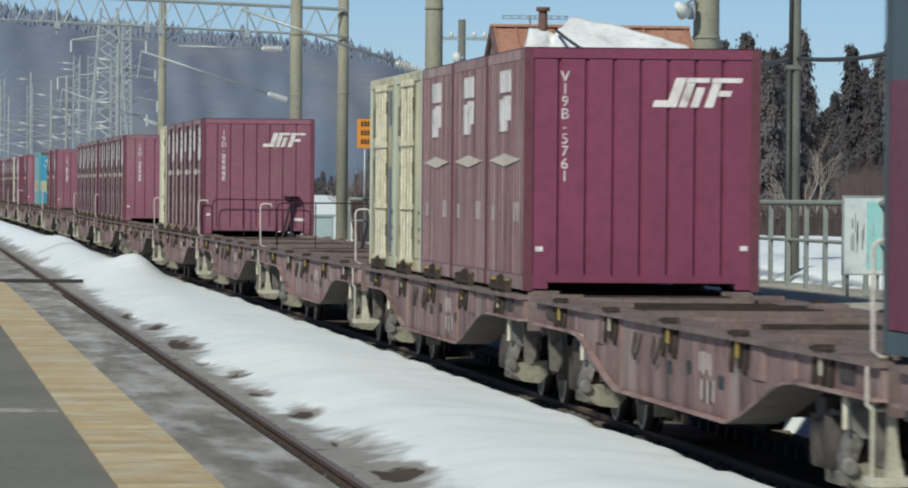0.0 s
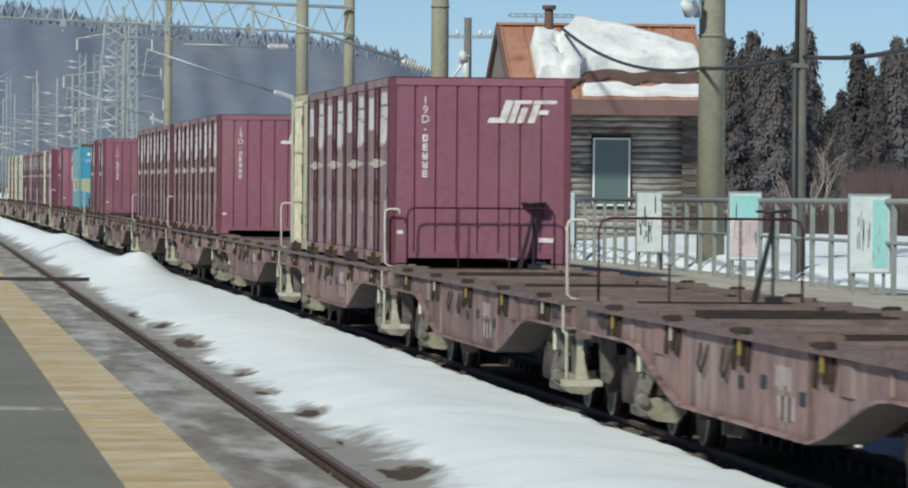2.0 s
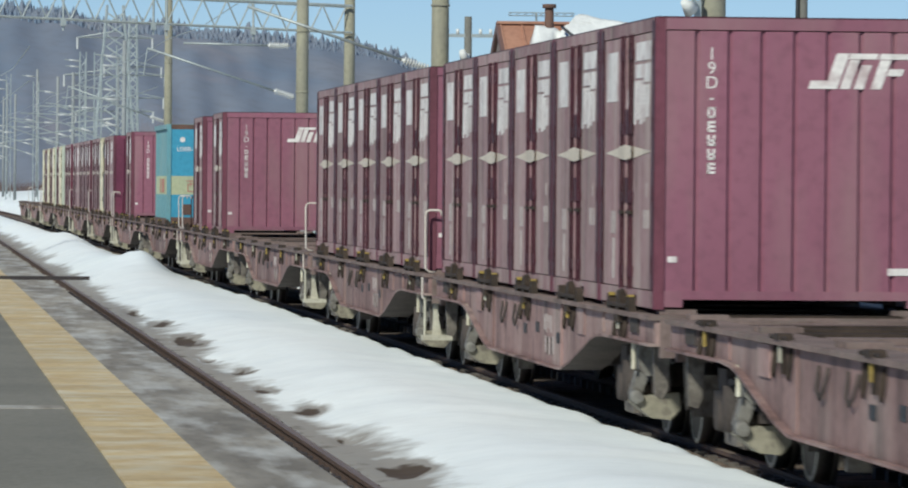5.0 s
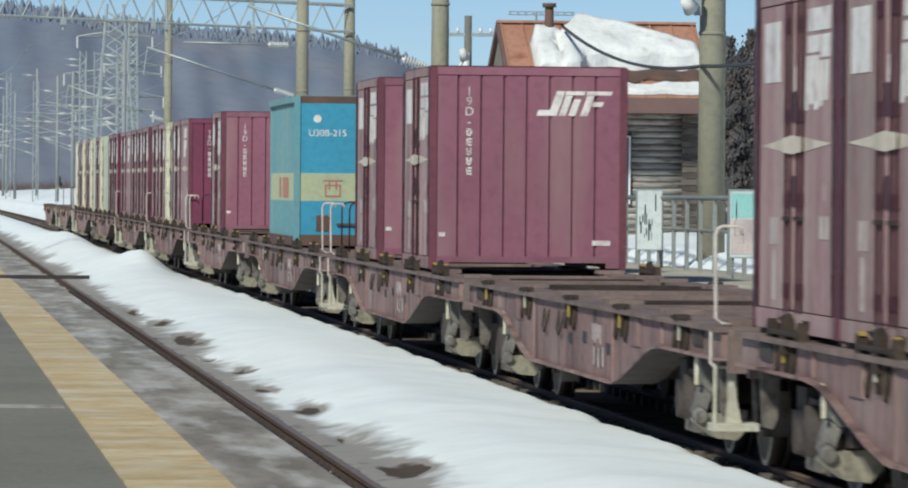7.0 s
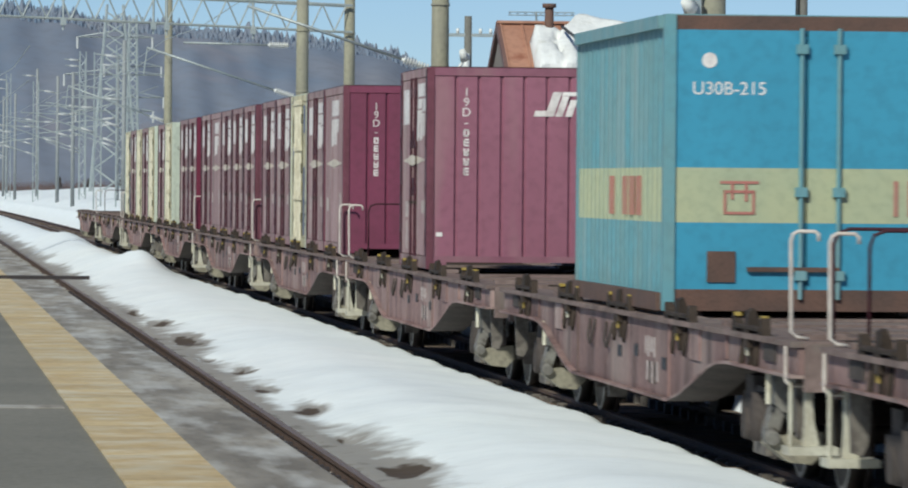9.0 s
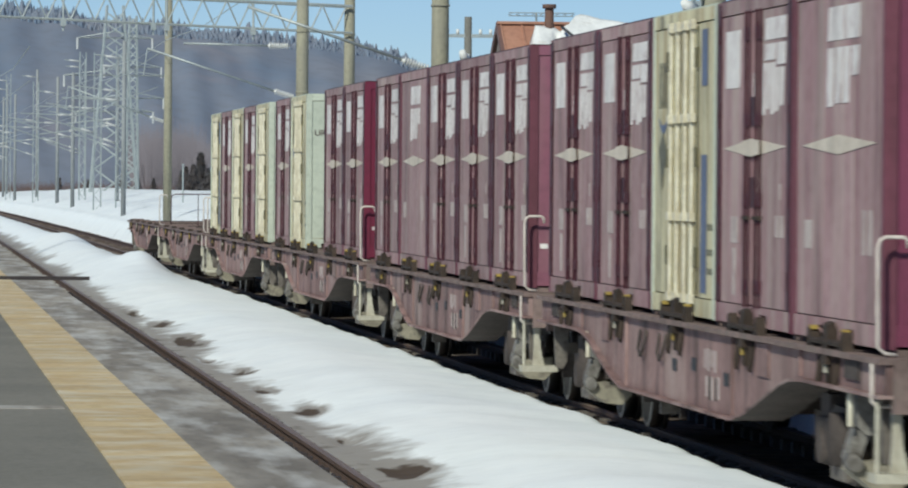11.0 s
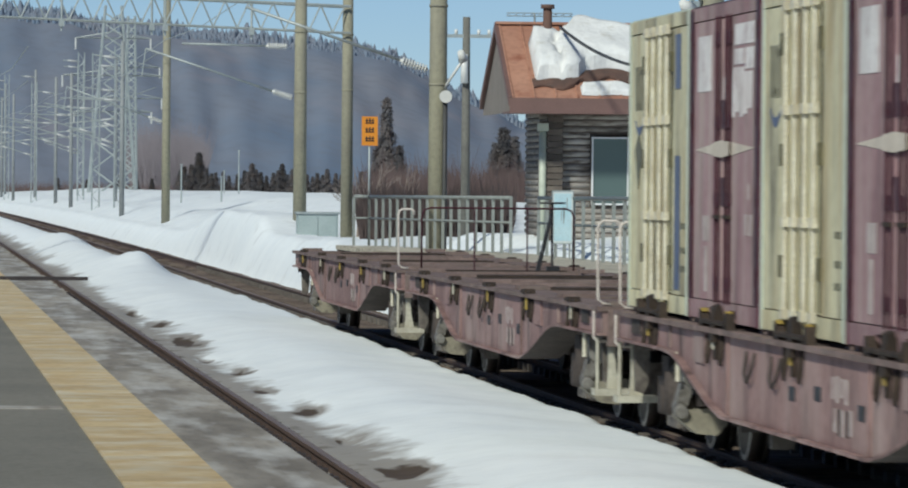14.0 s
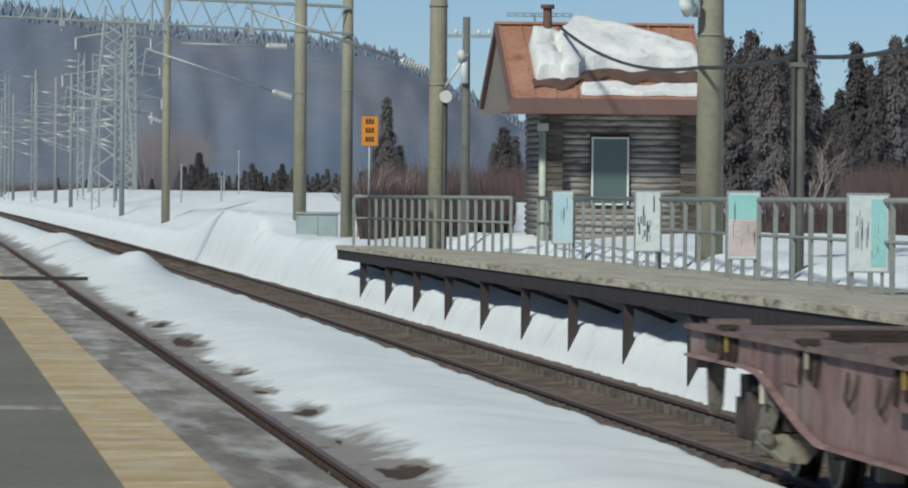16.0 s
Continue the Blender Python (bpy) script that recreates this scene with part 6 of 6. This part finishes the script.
# ---------- signs and cabinets beyond the platform ----------
os_ = thing("warning_sign", "orange upright sign with dark characters on a thin post", "sign", m=pose(13.1, 158, 0.7))
part("panel", boxes((-0.235, 0.235, -0.02, 0.02, 2.68, 3.53)), M["orange"], os_)
bm = bmesh.new()
for z in (2.80, 3.06, 3.32):
    for x0, x1, a, b in ((-0.13, 0.13, 0.0, 0.035), (-0.13, 0.13, 0.075, 0.105), (-0.11, -0.07, 0.0, 0.15), (0.07, 0.11, 0.0, 0.15), (-0.02, 0.02, 0.0, 0.16)):
        box(bm, x0, x1, -0.027, -0.0205, z + a, z + b)
part("writing", bm, M["under"], os_, "unreadable dark characters")
bm = bmesh.new()
rod(bm, (0, 0.04, -0.3), (0, 0.04, 3.45), 0.032, n=8)
part("post", bm, M["galv"], os_)
cb = thing("relay_cabinet", "grey-green equipment cabinet half buried in snow", "cabinet", m=pose(10.75, 146, 0.75))
part("body", boxes((-0.6, 0.5, -0.3, 0.3, 0, 0.68)), M["cabinet"], cb)
part("lid", boxes((-0.64, 0.54, -0.34, 0.34, 0.681, 0.74)), M["galv"], cb)
part("door", boxes((-0.55, -0.06, -0.32, -0.301, 0.06, 0.62), (-0.03, 0.45, -0.32, -0.301, 0.06, 0.62)), M["cabinet"], cb)
rb = thing("red_box", "small red box standing behind the fence", "box", m=pose(12.0, 80.0, 1.0))
part("body", boxes((0.12, 0.42, -0.1, 0.1, 0.0, 0.42)), M["red_thing"], rb)
part("lid", boxes((0.1, 0.44, -0.12, 0.12, 0.421, 0.45)), M["red_thing"], rb)
for i, (x, y, h) in enumerate(((13.6, 245, 1.6), (16.8, 300, 2.0), (18.2, 310, 3.2), (12.6, 262, 2.2))):
    st = thing("marker_post", "thin grey post standing in the snow", "post", "marker posts", m=pose(x, y, 0.9))
    bm = bmesh.new()
    rod(bm, (0, 0, -0.4), (0, 0, h), 0.04, n=6)
    part("shaft", bm, M["galv"], st)
    part("cap", boxes((-0.06, 0.06, -0.06, 0.06, h, h + 0.05)), M["galv"], st)


# ---------- trees and hills ----------
def conifer(h, spread, n, seed, mat, name, label):
    rng = random.Random(seed)
    t = thing(name, label, "tree", "conifers")
    bm = bmesh.new()
    rod(bm, (0, 0, -0.5), (0, 0, h * 0.95), h * 0.018, h * 0.004, n=6)
    part("trunk", bm, M["bark"], t)
    verts, faces = [], []
    for i in range(n):                            # limbs with many small sprays
        f = ((i + rng.random()) / n) ** 1.15
        a = rng.random() * 2 * math.pi
        z = h * (0.07 + 0.92 * f)
        lobe = 0.72 + 0.42 * math.sin(f * 23 + seed * 2 + 2.2 * math.sin(a * 2 + seed))
        reach = spread * min((1 - f) ** 0.85, 0.75) * rng.uniform(0.5, 1.25) * lobe + 0.10
        d = Vector((math.cos(a), math.sin(a), -rng.uniform(0.15, 0.5)))
        for k in range(int(6 + 9 * (1 - f))):
            c = Vector((0, 0, z)) + d * reach * rng.random() ** 0.6 + Vector((rng.gauss(0, 0.24), rng.gauss(0, 0.24), rng.gauss(0, 0.2)))
            u = Vector((d.x * 0.6 + rng.gauss(0, 0.28), d.y * 0.6 + rng.gauss(0, 0.28), -0.8 + rng.gauss(0, 0.2))).normalized()      # drooping sprays
            w = u.cross(Vector((d.x, d.y, 0.2))).normalized() * rng.uniform(0.07, 0.15)
            u *= rng.uniform(0.14, 0.34)
            j = len(verts)
            verts += [c - u, c + w, c + u, c - w]
            faces.append((j, j + 1, j + 2, j + 3))
    me = bpy.data.meshes.new("crown")
    me.from_pydata([tuple(v) for v in verts], [], faces)
    me.materials.append(mat)
    part("crown", me, mat, t)
    return t


cedars = [conifer(15.0, 3.0, 1300, s, M["cedar"], "cedar_tree", "tall dark brownish-green cedar tree") for s in (1, 2, 3)]


def px_place(x, s):
    return (x + 137.0) / PX * s


# a stand of cedars behind the hut, and single ones farther off: x across the view, distance, top height above ground
spots = [(1262, 500, 13.6), (1290, 520, 13.2), (1305, 500, 14.2), (1330, 530, 13.5), (1352, 505, 13.0), (1383, 510, 13.6), (1402, 500, 14.6), (1418, 530, 12.0), (1440, 500, 9.0), (1462, 480, 10.5),
         (1490, 500, 13.2), (1512, 515, 11.5), (1542, 500, 12.6), (1560, 480, 13.2), (1275, 470, 11.0), (1345, 465, 11.2), (1395, 470, 10.5), (1475, 455, 8.2), (1528, 460, 9.4), (1590, 490, 14),
         (1250, 540, 12.0), (1320, 480, 12.2), (1365, 540, 13.2), (1450, 540, 10.0), (1500, 540, 12.2), (1570, 520, 12.8), (668, 520, 10.0), (655, 530, 6.2), (690, 515, 5.4), (872, 420, 6.2), (858, 440, 5.2), (890, 430, 5.6),
         (343, 620, 5.2), (330, 610, 3.8), (318, 630, 3.6), (356, 615, 3.4), (372, 640, 3.0), (435, 620, 4.0), (422, 630, 3.2), (450, 610, 3.0), (487, 630, 4.0), (472, 640, 3.0), (505, 620, 3.4), (548, 620, 3.0), (565, 610, 3.4),
         (580, 640, 3.0), (310, 640, 3.2), (325, 600, 2.6), (365, 600, 2.8), (385, 610, 3.0), (428, 600, 3.0), (442, 640, 3.4), (460, 620, 2.6), (480, 600, 3.2), (497, 640, 2.8), (515, 600, 3.0), (540, 640, 2.6), (557, 640, 2.8), (590, 600, 2.8), (600, 620, 3.2), (208, 600, 2.6), (236, 600, 2.2), (262, 605, 2.2), (100, 640, 2.2), (150, 640, 2.0), (395, 630, 2.6), (410, 625, 2.8), (530, 615, 2.8), (640, 560, 3.4), (625, 540, 3.0)]
rng = random.Random(11)
for i, (x, s, h) in enumerate(spots):
    m = Matrix.Translation((px_place(x, s), s, 0.5)) @ Matrix.Rotation(rng.random() * 6, 4, "Z")
    base = cedars[i % 3]
    t = base if i < 3 else copy_thing(base, m)
    h += 2.0 if x > 1200 and not 1410 < x < 1480 else 0.0
    k = h / 15.0
    wide = k * (1.0 if h > 7 else 1.6)
    t.matrix_basis = m
    t.scale = (wide, wide, k)


def bare_wood(name, x0, x1, s0, s1, h, n, seed, label, mat="shrub", fat=1.0):
    """Leafless brush: many thin upright twigs."""
    rng = random.Random(seed)
    bm = bmesh.new()
    for i in range(n):
        s = s0 + (s1 - s0) * rng.random()
        x = px_place(x0 + (x1 - x0) * rng.random(), s)
        hh = h * (0.45 + 0.6 * rng.random()) * (0.75 + 0.35 * nz(x, s, 0.2, 4.0))
        base = Vector((x, s, 0.5))
        for k in range(4):
            lean = Vector((rng.uniform(-0.3, 0.3), rng.uniform(-0.3, 0.3), 1)) * hh * (0.6 + 0.4 * rng.random())
            w = (0.012 + 0.02 * rng.random()) * fat
            st = base + lean * 0.25 * rng.random()
            bm.faces.new([bm.verts.new(q) for q in (st - Vector((w, 0, 0)), st + Vector((w, 0, 0)), base + lean + Vector((w * 0.3, 0, 0)))])
    tagged(new(name, mesh_of(name, bm, M[mat], False)), label, "brush", kind="stuff")


bare_wood("bare_brush", 640, 920, 210, 330, 3.9, 3200, 31, "reddish-brown leafless brush behind the station")
bare_wood("bare_brush", 1480, 1640, 200, 280, 4.2, 1800, 35, "brown leafless saplings before the cedars")
bare_wood("thicket", 1264, 1640, 102, 122, 1.7, 9000, 36, "dark brown thicket behind the platform fence", "thicket", 1.8)
bare_wood("thicket", 628, 880, 150, 185, 2.2, 4500, 37, "dark brown thicket beyond the end of the platform", "thicket", 2.0)
bare_wood("bare_brush", 1240, 1620, 180, 320, 2.1, 2600, 32, "brown leafless brush below the cedars")
bare_wood("bare_brush", -60, 640, 660, 760, 3.0, 2400, 33, "brown leafless brush along the far fields")
bare_wood("bare_brush", 230, 345, 700, 800, 13.5, 5000, 34, "tall brown leafless wood below the hill", "farwood")

def bare_tree(x, y, z, h, seed):
    """A pale leafless sapling: a thin stem that forks again and again."""
    rng = random.Random(seed)
    t = thing("bare_tree", "pale leafless sapling behind the platform fence", "tree", "leafless saplings", m=pose(x, y, z))
    stems = bmesh.new()

    def limb(p, d, ln, r, depth):
        q = p + d * ln
        rod(stems, p, q, r, r * 0.6, n=5)
        if depth:
            for i in range(3):
                e = (d + Vector((rng.uniform(-0.7, 0.7), rng.uniform(-0.5, 0.5), rng.uniform(-0.1, 0.4)))).normalized()
                limb(p.lerp(q, 0.45 + 0.25 * i), e, ln * rng.uniform(0.5, 0.75), r * 0.55, depth - 1)
    limb(Vector((0, 0, -0.3)), Vector((0.04, 0, 1)).normalized(), h * 0.55, 0.05, 4)
    part("stem", stems, M["palebark"], t)


for x, s, h, seed in ((1398, 132, 3.0, 1), (1425, 140, 2.3, 2), (640, 172, 2.6, 3), (700, 180, 2.2, 4), (618, 168, 2.0, 5)):
    bare_tree(px_place(x, s), s, 0.6, h, seed)

RIDGE = [(-900, 10), (-200, 4), (50, 10), (150, 28), (330, 42), (450, 55), (600, 64), (680, 82), (740, 112), (800, 150), (900, 195), (1100, 228), (1600, 240), (3000, 250), (9000, 280)]


def ridge_height(x):
    y = RIDGE[-1][1]
    for (a, ya), (b, yb) in zip(RIDGE, RIDGE[1:]):
        if a <= x <= b:
            y = ya + (yb - ya) * (x - a) / (b - a)
            break
    return (318.0 - y) / PX


def hill_point(u, v):
    s = 800 + 900 * v
    h = ridge_height(u) * 1700 * (v ** 1.15) * (1 + 0.10 * nz(u * 0.01, v * 3, 1.0, 2.0) * (1 - v)) + nz(u * 0.02, v * 3, 1.0, 3.0) * 1.5
    return Vector((px_place(u, s), s, 0.3 + h))


hill = sheet("hill", span((-900, -100, 100), (-100, 1700, 10), (1700, 9000, 300)), span((0, 1, 0.04)), hill_point, M["hill"], "wooded hillside closing the view, haze painted into its blue", category="hill")
rng = random.Random(5)
verts, faces = [], []
for i in range(1900):
    v = rng.uniform(0.9, 1.0)
    u = -150 + 1250 * rng.random()
    p = hill_point(u, v)
    clump = nz(u * 0.012, v * 4, 1.0, 9.0)
    h = (0.9 + 1.6 * rng.random() ** 1.5) * (1.0 + 0.4 * clump) * (1.5 if v > 0.95 and rng.random() < 0.3 else 1.0)
    r = h * (0.24 + 0.16 * rng.random())
    a0 = rng.random() * 6
    j = len(verts)
    verts.append(tuple(p + Vector((rng.uniform(-0.2, 0.2), 0, h))))
    for z, q in ((0.45, 0.62), (-0.1, 1.0)):
        for k in range(5):
            w = r * q * rng.uniform(0.7, 1.25)
            verts.append((p.x + w * math.cos(a0 + k * 1.2566), p.y + w * math.sin(a0 + k * 1.2566), p.z + h * (z + rng.uniform(-0.06, 0.08))))
    for k in range(5):
        n = (k + 1) % 5
        faces.append((j + 1 + k, j + 1 + n, j))
        faces.append((j + 6 + k, j + 6 + n, j + 1 + n, j + 1 + k))
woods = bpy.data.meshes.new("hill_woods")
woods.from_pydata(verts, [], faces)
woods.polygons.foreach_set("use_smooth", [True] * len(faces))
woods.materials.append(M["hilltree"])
tagged(new("hill_woods", woods), "conifers on the far hill, tinted blue-green for haze", "woods", kind="stuff")


def motions():
    """The freight train runs towards the camera and past it."""
    for ob, s, z in train:
        rows = []
        for i in range(17):
            p, th = on_track(s - run(i), 0.0, z)
            rows.append((i, Matrix.LocRotScale(p, Euler((0, 0, th)), None)))
        walk(ob, rows)


motions()
